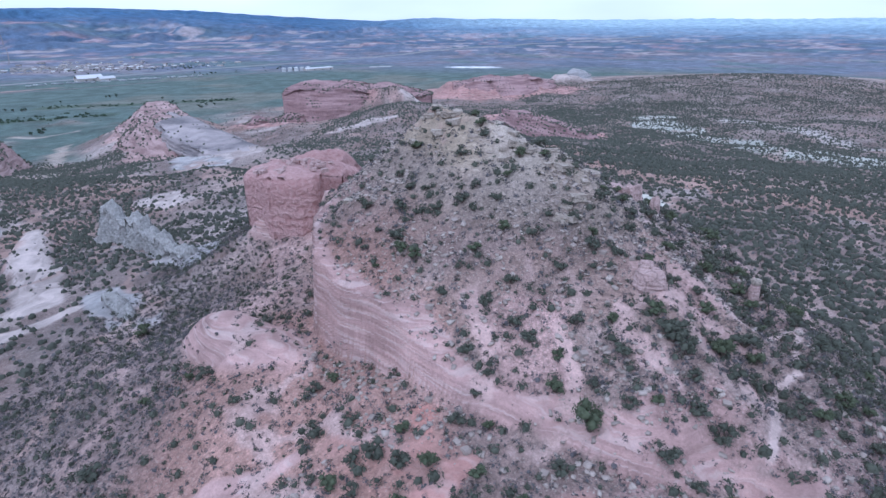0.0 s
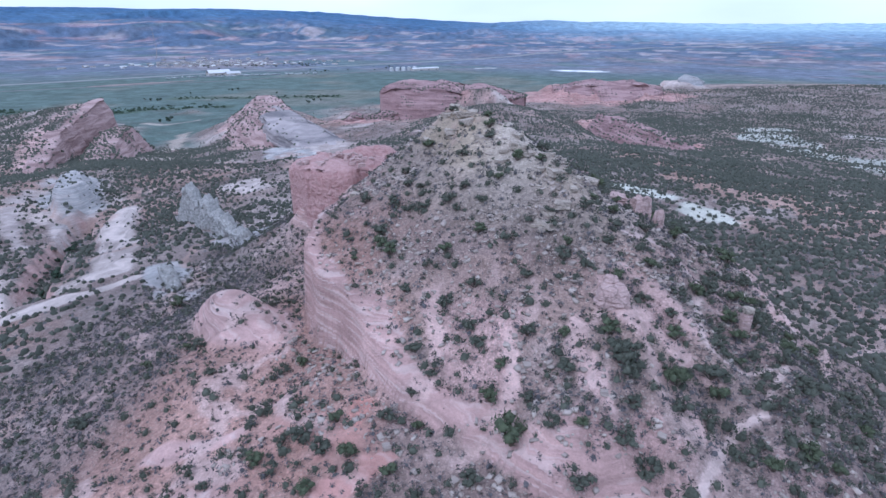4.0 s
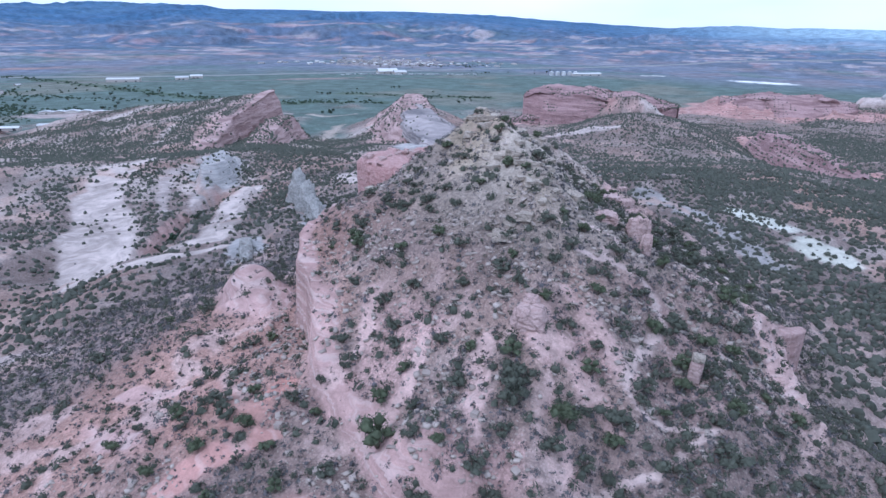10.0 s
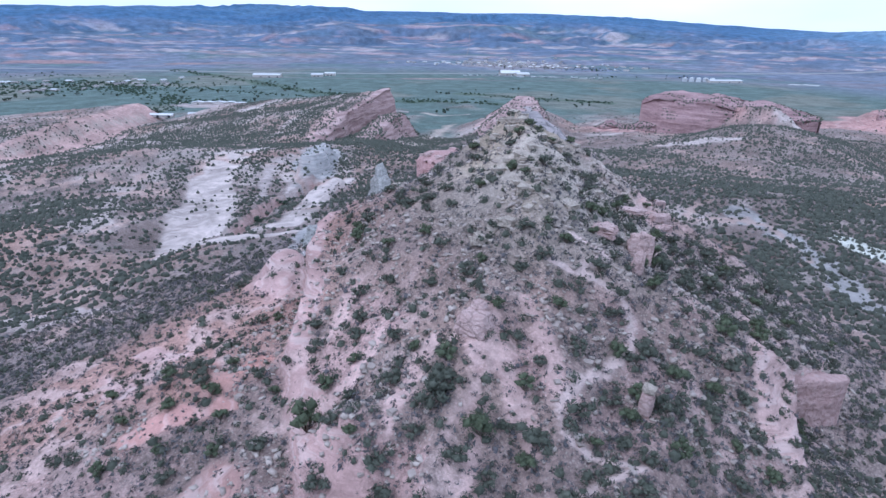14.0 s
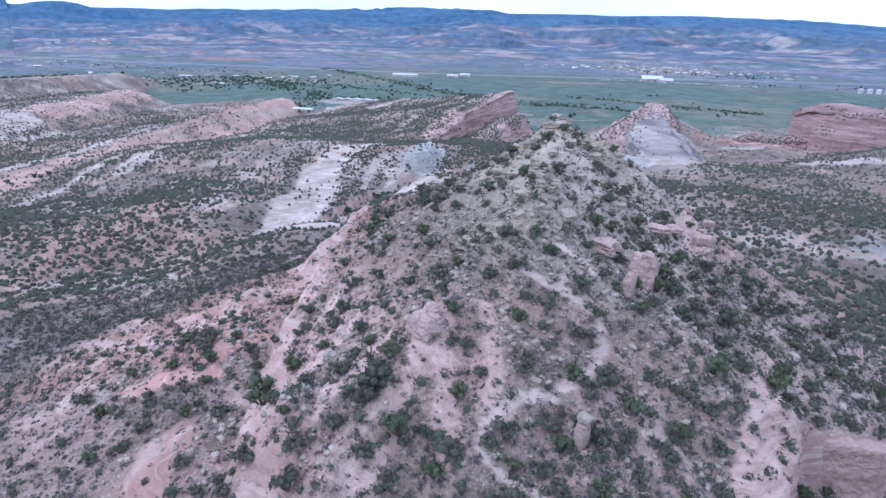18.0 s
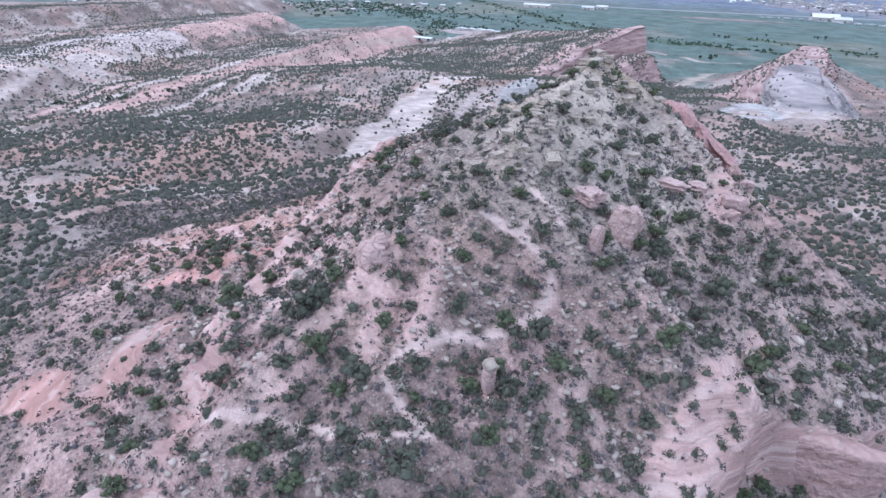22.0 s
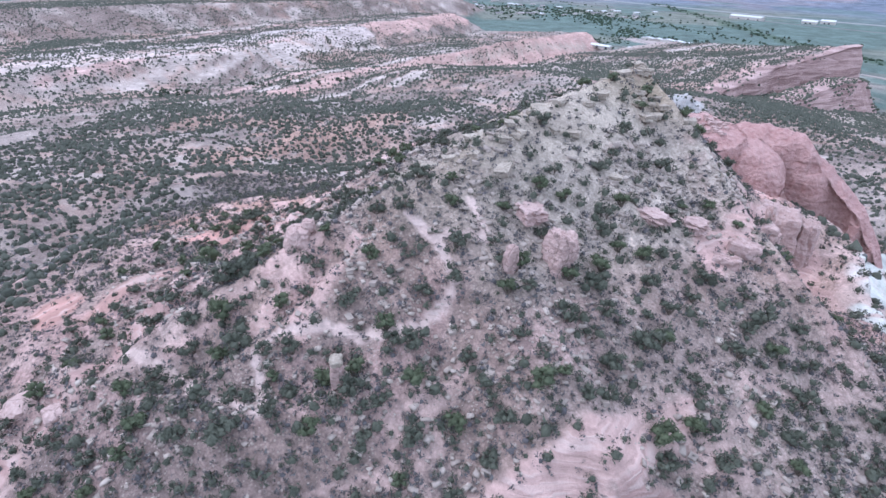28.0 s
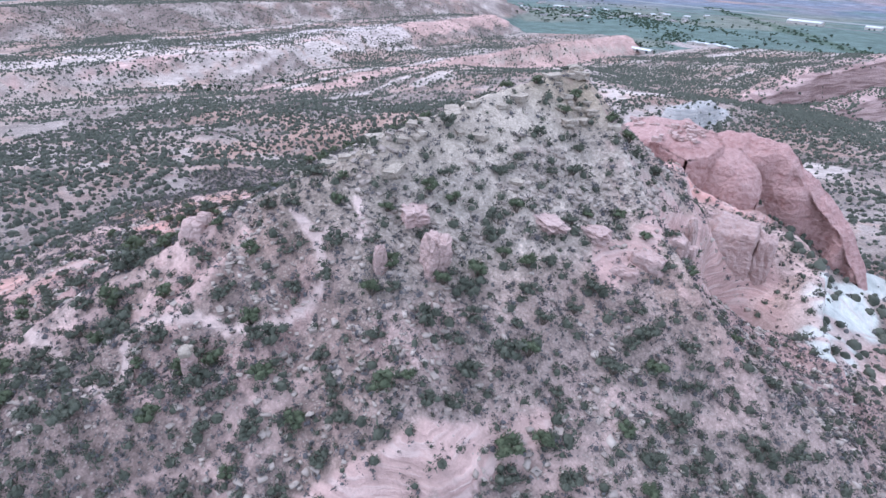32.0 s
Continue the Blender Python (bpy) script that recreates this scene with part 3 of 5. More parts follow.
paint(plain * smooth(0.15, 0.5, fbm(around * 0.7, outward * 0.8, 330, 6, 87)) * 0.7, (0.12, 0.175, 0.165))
# haze mixed into the hills' colour, bluer the farther out they lie
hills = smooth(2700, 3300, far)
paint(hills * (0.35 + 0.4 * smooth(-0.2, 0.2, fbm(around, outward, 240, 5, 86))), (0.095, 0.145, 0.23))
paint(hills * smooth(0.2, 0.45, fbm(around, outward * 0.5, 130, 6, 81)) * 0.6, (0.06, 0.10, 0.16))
# pale badlands and pink bluffs among the far hills
pale = smooth(2500, 2900, far) * (1 - smooth(3900, 4300, far))
paint(pale * smooth(0.38, 0.55, fbm(around * 0.8, outward * 0.8, 150, 6, 85)) * 0.75, (0.42, 0.36, 0.36))
paint(pale * smooth(0.4, 0.6, fbm(around * 0.8, outward * 0.8, 140, 6, 82)) * 0.6, (0.36, 0.24, 0.25))
# skyline mesas: stronger blue haze painted over their own colour
rim_haze = smooth(3750, 4150, far)
paint(rim_haze * 0.85, (0.06, 0.135, 0.25))
paint(rim_haze * smooth(0.2, 0.5, fbm(around, outward, 300, 5, 88)) * 0.5, (0.11, 0.19, 0.29))
# pale horizon haze painted onto the eastern far land, lightest at the skyline
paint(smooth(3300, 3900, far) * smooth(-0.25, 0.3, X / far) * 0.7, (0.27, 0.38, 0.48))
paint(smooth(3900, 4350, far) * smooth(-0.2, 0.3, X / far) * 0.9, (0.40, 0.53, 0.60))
# woods' own litter darkens the ground between the hills
rock = smooth(0.85, 1.3, slope0) * (1 - smooth(1400, 1800, far))
paint(rock * 0.9 * smooth(60, 140, away), PINK, 0.8)
# white rock, badlands and slickrock
band([(-372, 312, 7), (-350, 276, 18), (-318, 238, 15), (-296, 214, 15), (-268, 198, 18), (-228, 174, 20), (-206, 159, 19), (-190, 146, 17), (-166, 129, 11)], 17, WHITE, 1.0, 0.16, 1.0, 22)
band([(-226, 284, 5), (-208, 256, 9), (-184, 224, 10), (-160, 194, 11), (-146, 174, 8)], 10.5, WHITE, 0.95, 0.25, 1.0, 16)
band([(-164, 122, 4), (-148, 138, 6), (-136, 154, 6), (-128, 166, 4)], 7, WHITE, 0.9, 0.3, 1.0, 12)
for pts in ([(-302, 284), (-284, 256), (-264, 236), (-238, 218)], [(-286, 304), (-262, 266), (-240, 242), (-222, 226)], [(-270, 312), (-244, 272), (-224, 250)]):
    band(pts, 4.0, (0.41, 0.345, 0.32), 0.9, 0.7, 0.9, 11)
for wx, wy, wa in ((-262, 258, 10), (-285, 285, 12)):
    spot(wx, wy, wa, wa * 0.5, -50, WHITE, 0.8, 0.6, 0.9, 8)
spot(-222, 240, 10, 22, 30, (0.42, 0.27, 0.23), 0.3, 0.6, 0.8, 8)
spot(-172, 326, 34, 15, -35, WHITE, 0.9)
spot(-272, 290, 44, 20, -50, GREY, 0.9)
band([(-168, 260), (-134, 232), (-96, 201)], 10, GREY, 0.8, 0.4)
band([(-122, 176), (-106, 160), (-94, 148)], 8, GREY, 0.8, 0.4)
for wx, wy, wa in ((-137, -7, 14), (-115, -37, 12), (-168, 46, 8), (-150, 28, 13), (-128, 60, 18), (-105, 75, 14), (-230, -30, 12), (-90, 20, 14), (-290, -80, 22), (-330, -60, 20), (-270, 60, 8)):
    spot(wx, wy, wa, wa * 0.6, 30, WHITE, 0.5, 0.9, 0.8, 7)
band([(-460, -330), (-560, -200), (-640, -110), (-780, 0)], 42, (0.52, 0.43, 0.40), 0.8, 0.5, 0.9, 40)
band([(-560, -320), (-700, -150), (-850, 0)], 30, (0.5, 0.43, 0.41), 0.6, 0.8, 0.8, 40)
spot(-600, -45, 50, 32, 40, WHITE, 0.9)
band([(-370, -30), (-450, 20), (-530, 70), (-640, 175), (-760, 300), (-890, 415)], 26, (0.46, 0.30, 0.265), 0.8, 0.35, 0.95, 30)
band([(-850, 45), (-980, 125), (-1110, 205)], 30, (0.46, 0.30, 0.265), 0.8, 0.4, 0.95, 30)
band([(-690, 480), (-698, 560), (-688, 625)], 16, WHITE, 0.8, 0.3)
band([(-205, 470), (-265, 570), (-345, 690)], 26, GREY, 1.0, 0.35, 1.0, 25)
band([(-180, 500), (-240, 600), (-300, 690)], 22, WHITE, 0.9, 0.6, 0.8, 25)
band([(-290, 560), (-350, 650), (-420, 770)], 34, PINK, 0.7, 0.5, 0.9, 30)
spot(-160, 915, 90, 70, -8, RED, 0.6, 0.4, 0.6, 40)
spot(-255, 838, 60, 50, 0, RED, 0.9)
spot(-94, 645, 46, 14, 5, WHITE, 0.9, 0.3)
spot(-30, 862, 40, 24, 0, WHITE, 0.8)
spot(110, 1260, 190, 140, 0, RED, 0.9, 0.4, 0.9, 60)
spot(310, 1400, 70, 50, 0, WHITE, 0.9)
band([(165, 640), (128, 740), (82, 870)], 24, RED, 0.9, 0.4)
band([(430, 470), (350, 510), (300, 620), (290, 800)], 34, (0.50, 0.50, 0.44), 0.4, 0.9, 0.85, 30)
band([(560, 520), (450, 600), (400, 760)], 24, (0.52, 0.46, 0.42), 0.4, 0.9, 0.8, 30)
spot(77, 318, 20, 10, -30, (0.56, 0.55, 0.48), 0.6)
spot(104, 280, 17, 11, -60, (0.58, 0.56, 0.48), 0.6)
band([(20, 330), (60, 290), (85, 245)], 7, GREY, 0.8, 0.6, 0.8)
# bare stripes along the hogback's wooded dip slope
band([(-438, 408), (-478, 452), (-516, 512), (-556, 606)], 6, PINK, 0.9, 0.5, 0.9, 18)
band([(-492, 398), (-545, 470), (-594, 583)], 7, WHITE, 0.8, 0.6, 0.8, 18)
band([(-405, 385), (-446, 424), (-494, 496)], 4, PINK, 0.9, 0.5, 0.9, 18)
# stripes of pale and pink slickrock along the wide dip slopes
for k, (sx, sy, half, tone) in enumerate(((-400, -330, 9, WHITE), (-420, -250, 7, PINK), (-450, -190, 12, WHITE), (-500, -130, 6, WHITE), (-395, -90, 7, PINK), (-420, -40, 8, WHITE), (-640, -330, 12, WHITE), (-700, -240, 9, PINK), (-330, 20, 6, WHITE), (-400, 90, 8, WHITE), (-470, 130, 6, PINK))):
    band([(sx, sy), (sx - 90, sy + 45), (sx - 170, sy + 110), (sx - 260, sy + 190)], half, tone, 0.9, 0.55, 0.9, 26)
# red and orange soils
band([(-150, 20), (-195, 48), (-245, 85)], 16, ORANGE, 0, 0.9, 0.9)
band([(-195, 48), (-225, 10), (-250, -40)], 14, ORANGE, 0, 0.9, 0.8)
band([(90, 420), (140, 350), (200, 300), (260, 240)], 26, ORANGE, 0, 0.9, 0.8)
band([(-640, 165), (-700, 228), (-780, 310), (-850, 395)], 5, (0.46, 0.36, 0.31), 0.3, 0.2)
# fields, yards, ponds and the sandy wash of the valley
band([(-520, 760), (-490, 690), (-455, 640), (-430, 580), (-395, 540), (-360, 500)], 7, (0.46, 0.39, 0.33), 0, 0.8, 0.9, 25)
band([(-640, 790), (-590, 800), (-560, 850)], 3, (0.42, 0.36, 0.31), 0, 0.5)
spot(110, 2110, 105, 42, -10, (0.85, 0.85, 0.85), 0, 0.1)
spot(-230, 2170, 60, 14, 30, (0.62, 0.6, 0.58), 0, 0.3)
spot(-1000, 575, 75, 30, 40, (0.40, 0.33, 0.31), 0, 0.2)
spot(-820, 640, 70, 22, 20, (0.45, 0.34, 0.30), 0, 0.3)
spot(-2500, 720, 210, 70, 60, (0.34, 0.2, 0.18), 0, 0.5, 0.7, 80)
spot(-2180, 1110, 130, 60, 60, (0.34, 0.22, 0.19), 0, 0.5, 0.7, 80)
spot(-1100, 1420, 170, 16, 50, (0.33, 0.24, 0.22), 0, 0.4)
spot(-1300, 2150, 330, 170, -40, (0.30, 0.25, 0.24), 0, 0.7, 0.5, 90)
band([(-1900, 940), (-1420, 920), (-1050, 880), (-800, 900), (-620, 1010)], 24, (0.07, 0.10, 0.065), 0, 0.9, 0.7, 60)
band([(-800, 1130), (-620, 1170), (-450, 1220)], 18, (0.07, 0.10, 0.065), 0, 0.9, 0.7, 60)
# the hill: pink foot, grey scree, yellow crest
hill = 1 - smooth(95, 125, np.hypot(X - 25, (Y - 120) / 1.1))
paint(hill * 0.9, (0.395, 0.28, 0.237))
paint(hill * smooth(86, 70, Y) * 0.6, (0.30, 0.22, 0.197))
paint(hill * smooth(0.0, 0.5, fbm(X, Y, 8, 4, 83)) * 0.45, (0.42, 0.325, 0.295))
paint(hill * smooth(0.05, 0.5, fbm(X, Y, 7, 4, 84)) * 0.4, (0.24, 0.185, 0.165))
paint(hill * smooth(0.0, 0.3, fbm(X, Y, 12, 4, 80)) * smooth(212, 203, Z) * (0.55 + 0.45 * smooth(0, 25, X)) * 0.9, PINK)
paint(hill * smooth(40, 56, X) * smooth(112, 135, Y) * 0.7, (0.37, 0.292, 0.262))
paint(hill * smooth(209, 215, Z + 2 * patch) * 0.6, (0.37, 0.315, 0.26))
paint(hill * smooth(217.5, 221.5, Z + 2.5 * patch) * 0.85, YELLOW, 0.3)
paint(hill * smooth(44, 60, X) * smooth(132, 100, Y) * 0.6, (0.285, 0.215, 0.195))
paint(hill * smooth(203, 209, Z) * smooth(4, 16, X) * smooth(105, 125, Y) * 0.75, (0.50, 0.43, 0.37))
spot(-38, 80, 40, 54, 10, (0.41, 0.25, 0.205), 0.1, 0.3, 0.9)
spot(-33, 68.5, 10, 2.6, 17, PINK, 0.95, 0.3, 1.0, 6)
spot(-26, 57.5, 11, 4.0, 4, PINK, 0.95, 0.35, 1.0, 7)
band([(-6, 51, 2.4), (-3, 58, 3.0), (1, 62.5, 2.4), (4.5, 65, 1.2)], 2.5, (0.52, 0.29, 0.25), 0.85, 0.3, 1.0, 6)
band([(-7, 64), (-4, 69), (-3.5, 75)], 2.0, (0.50, 0.26, 0.215), 0.3, 0.5, 0.9, 6)
spot(21, 51, 12, 5.5, 148, (0.435, 0.265, 0.23), 0.97, 0.25, 1.0, 8)
spot(21, 35, 9, 5, 25, (0.42, 0.245, 0.21), 0.95, 0.3, 1.0, 8)
spot(-9, 68, 13, 5, -18, (0.43, 0.25, 0.212), 0.75, 0.4, 0.8, 7)
spot(-16, 62, 9, 6, 30, (0.46, 0.27, 0.22), 0.2, 0.5, 0.7, 6)
paint(smooth(-52, -66, X + 6 * patch) * (1 - smooth(140, 185, away)) * (1 - smooth(150, 175, Y)) * 0.85 * (1 - BARE), (0.265, 0.212, 0.195))
spot(-45, 108, 22, 11, -38, PINK, 1.0, 0.2)
paint(smooth(1.15, 0.95, np.hypot((X + 50) / 31, (Y - 210) / 48)) * smooth(179, 184, Z), (0.49, 0.27, 0.235), 1.0)
spot(0, 199, 9, 8, 35, PINK, 0.9, 0.3)
paint(hill * rock, PINK, 1.0)
band([(-33, 150), (-30, 118), (-23, 104), (-15, 97), (-6, 89), (2, 80), (12, 73), (22, 67)], 2.7, (0.465, 0.305, 0.275), 0.95, 0.7, 1.0, 5)
band([(22, 67), (34, 62), (46, 57), (56, 54), (66, 47)], 2.4, (0.465, 0.305, 0.275), 0.9, 0.6, 1.0, 6)
band([(62.5, 145.5, 0.9), (64.5, 142, 1.9), (67.8, 136, 3.0), (71.2, 128.5, 3.6), (74.2, 121, 4.2), (77, 115, 3.5)], 3, (0.50, 0.345, 0.31), 1.0, 0.22, 1.0, 5)
band([(14, 184), (26, 171), (34, 163), (39, 156)], 3.2, PINK, 0.95, 0.4, 0.9, 6)
band([(-30, 258, 4), (-12, 240, 7), (4, 224, 8), (18, 212, 7), (30, 204, 3)], 7, (0.56, 0.56, 0.52), 0.9, 0.25, 1.0, 9)
# washed pink gullies and foot trails
for pts in ([(37, 88), (41, 83), (46, 77), (50, 70)], [(35, 92), (42, 88), (49, 84), (53, 80)], [(31, 84), (33, 76), (36, 70)], [(40, 98), (46, 94), (52, 90)], [(20, 84), (22, 76), (20, 70)], [(5, 92), (8, 84), (6, 76)]):
    band(pts, 1.7, (0.56, 0.39, 0.35), 0.65, 0.7, 0.95, 5)
# bare washes wind down between the plants
wash = smooth(0.86, 0.96, 1 - np.abs(fbm(X, Y, 21, 4, 97))) * smooth(-0.5, 0.1, fbm(X, Y, 30, 3, 98))
paint(hill * wash * smooth(212, 205, Z) * 0.85, (0.52, 0.375, 0.335), 0.5)
paint((1 - hill) * smooth(0.9, 0.97, 1 - np.abs(fbm(X, Y, 70, 5, 99))) * (1 - smooth(700, 1000, far)) * (1 - valley) * 0.7, (0.43, 0.30, 0.255), 0.45)
TRAIL = (0.60, 0.46, 0.415)
band([(47, 62), (50, 67), (55, 75), (59, 77), (62, 83), (65, 87.5), (61, 87), (55, 85)], 0.8, TRAIL, 0.8, 0.2, 1, 4)
band([(55, 85), (52, 88), (52, 93), (54, 102), (55, 106), (52, 111), (49, 113), (42, 110), (39, 106)], 0.8, TRAIL, 0.8, 0.2, 1, 4)
band([(42, 110), (44, 118), (38, 116)], 0.8, TRAIL, 0.8, 0.2, 1, 4)
# the far plain and the meadows have no loose stones
BARE = np.maximum(np.minimum(BARE, 1 - 0.5 * smooth(1300, 1700, far)), 0.5 * np.maximum(smooth(1300, 1700, far), valley))
# END COLOURS


# ---- meshes ----
def sheet(name, verts, faces, mat, smooth_shade=False):
    """A mesh object from arrays of places and of corners (all faces with the same number)."""
    me = bpy.data.meshes.new(name)
    k = faces.shape[1]
    me.vertices.add(len(verts))
    me.vertices.foreach_set("co", np.ascontiguousarray(verts, dtype=np.float32).ravel())
    me.loops.add(faces.size)
    me.loops.foreach_set("vertex_index", np.ascontiguousarray(faces, dtype=np.int32).ravel())
    me.polygons.add(len(faces))
    me.polygons.foreach_set("loop_start", np.arange(0, faces.size, k, dtype=np.int32))
    me.update(calc_edges=True)
    if smooth_shade:
        me.polygons.foreach_set("use_smooth", np.ones(len(faces), dtype=bool))
    me.materials.append(mat)
    return new(name, me)


ny, nx = X.shape
at = np.arange(nx * ny).reshape(ny, nx)
quads = np.stack([at[:-1, :-1], at[:-1, 1:], at[1:, 1:], at[1:, :-1]], -1).reshape(-1, 4)
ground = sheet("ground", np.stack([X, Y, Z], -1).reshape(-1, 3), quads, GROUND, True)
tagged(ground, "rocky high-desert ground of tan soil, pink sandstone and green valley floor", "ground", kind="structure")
# tint: the land's colours, distance haze included
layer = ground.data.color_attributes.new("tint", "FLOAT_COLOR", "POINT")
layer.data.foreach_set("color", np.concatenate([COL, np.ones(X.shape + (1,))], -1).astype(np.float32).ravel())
layer = ground.data.attributes.new("bare", "FLOAT", "POINT")
layer.data.foreach_set("value", BARE.astype(np.float32).ravel())


# ---- plants and stones ----
OCTA = np.array([(1, 0, 0), (0, 1, 0), (-1, 0, 0), (0, -1, 0), (0, 0, 1), (0, 0, -1)], float)
OCTA_FACES = np.array([(0, 1, 4), (1, 2, 4), (2, 3, 4), (3, 0, 4), (1, 0, 5), (2, 1, 5), (3, 2, 5), (0, 3, 5)])


def clumps(rng, centre, size, flat=0.75):
    """Ragged eight-sided leaf clumps at those centres: places and corners."""
    n = len(centre)
    v = OCTA[None] * size[:, None, None] * rng.uniform(0.6, 1.35, (n, 6, 1))
    a = rng.uniform(0, 6.3, n)
    c, s = np.cos(a)[:, None], np.sin(a)[:, None]
    x, y = v[..., 0] * c - v[..., 1] * s, v[..., 0] * s + v[..., 1] * c
    v = np.stack([x, y, v[..., 2] * flat + 0.3 * x * rng.uniform(-1, 1, (n, 1))], -1) + centre[:, None]
    f = OCTA_FACES[None] + 6 * np.arange(n)[:, None, None]
    return v.reshape(-1, 3), f.reshape(-1, 3)


def leaves(rng, centre, radius, n, leaf, low=0.62):
    """n ragged leaf sprays round each centre, on the upper shell of a dome: places and corners."""
    m = len(centre) * n
    q = rng.normal(0, 1, (m, 3))
    q /= np.linalg.norm(q, axis=1)[:, None]
    q[:, 2] = np.abs(q[:, 2]) * 1.1 - 0.12
    rad = np.repeat(radius, n)[:, None]
    c = np.repeat(centre, n, axis=0) + q * rad * rng.uniform(low, 1.05, (m, 1))
    v = c[:, None] + rng.normal(0, 1, (m, 3, 3)) * (rad * leaf * rng.uniform(0.5, 1.2, (m, 1)))[:, None]
    return v.reshape(-1, 3), np.arange(3 * m).reshape(-1, 3)


def scatter(rng, n, x0, x1, y0, y1, chance):
    x, y = rng.uniform(x0, x1, n), rng.uniform(y0, y1, n)
    keep = rng.uniform(0, 1, n) < chance(x, y)
    return x[keep], y[keep]


def field_at(field, x, y):
    i = np.clip(np.searchsorted(xs, x), 0, len(xs) - 1)
    j = np.clip(np.searchsorted(ys, y), 0, len(ys) - 1)
    return field[j, i]


DOME_FACES = np.array([(k, (k + 1) % 5, 5 + k) for k in range(5)] + [((k + 1) % 5, 5 + (k + 1) % 5, 5 + k) for k in range(5)] + [(5 + k, 5 + (k + 1) % 5, 10) for k in range(5)])


def low_bushes(rng, x, y, z, radius, per):
    """Cheap bushes for the distance: a few ragged rounded tufts each."""
    n = len(x) * per
    a, r = rng.uniform(0, 6.3, n), rng.uniform(0, 0.75, n)
    rad = np.repeat(radius, per)
    cx, cy, cz = np.repeat(x, per) + rad * r * np.cos(a), np.repeat(y, per) + rad * r * np.sin(a), np.repeat(z, per)
    size = rad * rng.uniform(0.5, 0.9, n) * (1.15, 1.0, 0.8)[min(per, 3) - 1]
    turn = rng.uniform(0, 6.3, n)
    v = np.empty((n, 11, 3))
    for k in range(10):
        q = size * rng.uniform(0.7, 1.3, n) * (1.0 if k < 5 else 0.8)
        w = turn + (k % 5) * 1.257
        v[:, k] = np.stack([cx + q * np.cos(w), cy + q * np.sin(w), cz + size * (rng.uniform(-0.3, 0.2, n) if k < 5 else rng.uniform(0.65, 1.0, n))], -1)
    v[:, 10] = np.stack([cx + 0.3 * size * rng.uniform(-1, 1, n), cy + 0.3 * size * rng.uniform(-1, 1, n), cz + size * rng.uniform(1.1, 1.5, n)], -1)
    return v.reshape(-1, 3), (DOME_FACES[None] + 11 * np.arange(n)[:, None, None]).reshape(-1, 3)


def cones(rng, x, y, z, radius):
    """The far bushes: six-sided mounds."""
    n = len(x)
    turn, v = rng.uniform(0, 6.3, n), np.empty((n, 7, 3))
    for k in range(6):
        q = radius * rng.uniform(0.55, 1.15, n)
        v[:, k] = np.stack([x + q * np.cos(turn + k * 1.047), y + q * np.sin(turn + k * 1.047), z + radius * rng.uniform(-0.25, 0.35, n)], -1)
    v[:, 6] = np.stack([x + 0.2 * radius * rng.uniform(-1, 1, n), y, z + radius * rng.uniform(0.9, 1.4, n)], -1)
    f = np.array([(k, (k + 1) % 6, 6) for k in range(6)])
    return v.reshape(-1, 3), (f[None] + 7 * np.arange(n)[:, None, None]).reshape(-1, 3)


rng = np.random.RandomState(4)
NEAR = (-110, 90, 20, 215)


def inside_near(x, y):
    return (x > NEAR[0]) & (x < NEAR[1]) & (y > NEAR[2]) & (y < NEAR[3])


def near_chance(x, y):
    east = 0.33 + 0.67 * smooth(12, 38, x) * smooth(38, 58, y)
    east = np.maximum(np.maximum(east, 0.45), 1.1 * smooth(-48, -64, x))
    east = east * (1 + 0.25 * smooth(44, 58, x))
    return inside_near(x, y) * east * (1 - 0.9 * field_at(BARE, x, y)) * (0.6 + 0.4 * smooth(-0.3, 0.4, fbm(x, y, 14, 3, 91)))


def apart(x, y, gap):
    """Keeps those places that stand that far from each one kept before."""
    kept, cells = [], {}
    for k, (a, b) in enumerate(zip(x, y)):
        i, j = int(a // gap), int(b // gap)
        if all((a - x[q]) ** 2 + (b - y[q]) ** 2 > gap * gap for di in (-1, 0, 1) for dj in (-1, 0, 1) for q in cells.get((i + di, j + dj), ())):
            cells.setdefault((i, j), []).append(k)
            kept.append(k)
    return x[kept], y[kept]


def joined(name, lots, mat, label, category):
    base, vs, fs = 0, [], []
    for v, f in lots:
        vs.append(v), fs.append(f + base)
        base += len(v)
    return tagged(sheet(name, np.concatenate(vs), np.concatenate(fs), mat, name != "scree"), label, category, kind="stuff")


def bushes(rng, x, y, radius, n, leaf, core=0.72):
    """Bushes with a dense heart and a fuzzy outline."""
    z = height_at(x, y)
    return [low_bushes(rng, x, y, z, radius * core * 1.2, 1), leaves(rng, np.stack([x, y, z + 0.15 * radius], -1), radius, n, leaf)]


x, y = apart(*scatter(rng, 17000, -110, 90, 20, 215, near_chance), 2.1)
joined("shrubs", bushes(rng, x, y, rng.uniform(0.35, 1.0, len(x)) ** 1.4 * 1.45, 80, 0.145, 0.55), JUNIPER, "dark green juniper shrubs on the stony hill slope", "shrubs")
x, y = apart(*scatter(rng, 2200, 60, 90, 60, 178, near_chance), 2.0)
joined("low_shrubs", bushes(rng, x, y, rng.uniform(0.45, 1.0, len(x)) ** 1.4 * 1.25, 70, 0.15, 0.5), JUNIPER, "dense dark shrubs on the shaded east slope", "shrubs")
x, y = apart(*scatter(rng, 12000, -110, 90, 20, 215, near_chance), 1.7)
joined("bare_shrubs", bushes(rng, x, y, rng.uniform(0.4, 1.0, len(x)) ** 1.5 * 1.2, 56, 0.13, 0.35), TWIGS, "grey half-bare shrubs between the junipers", "shrubs")
x, y = scatter(rng, 44000, -110, 90, 20, 215, lambda x, y: near_chance(x, y) ** 0.8)
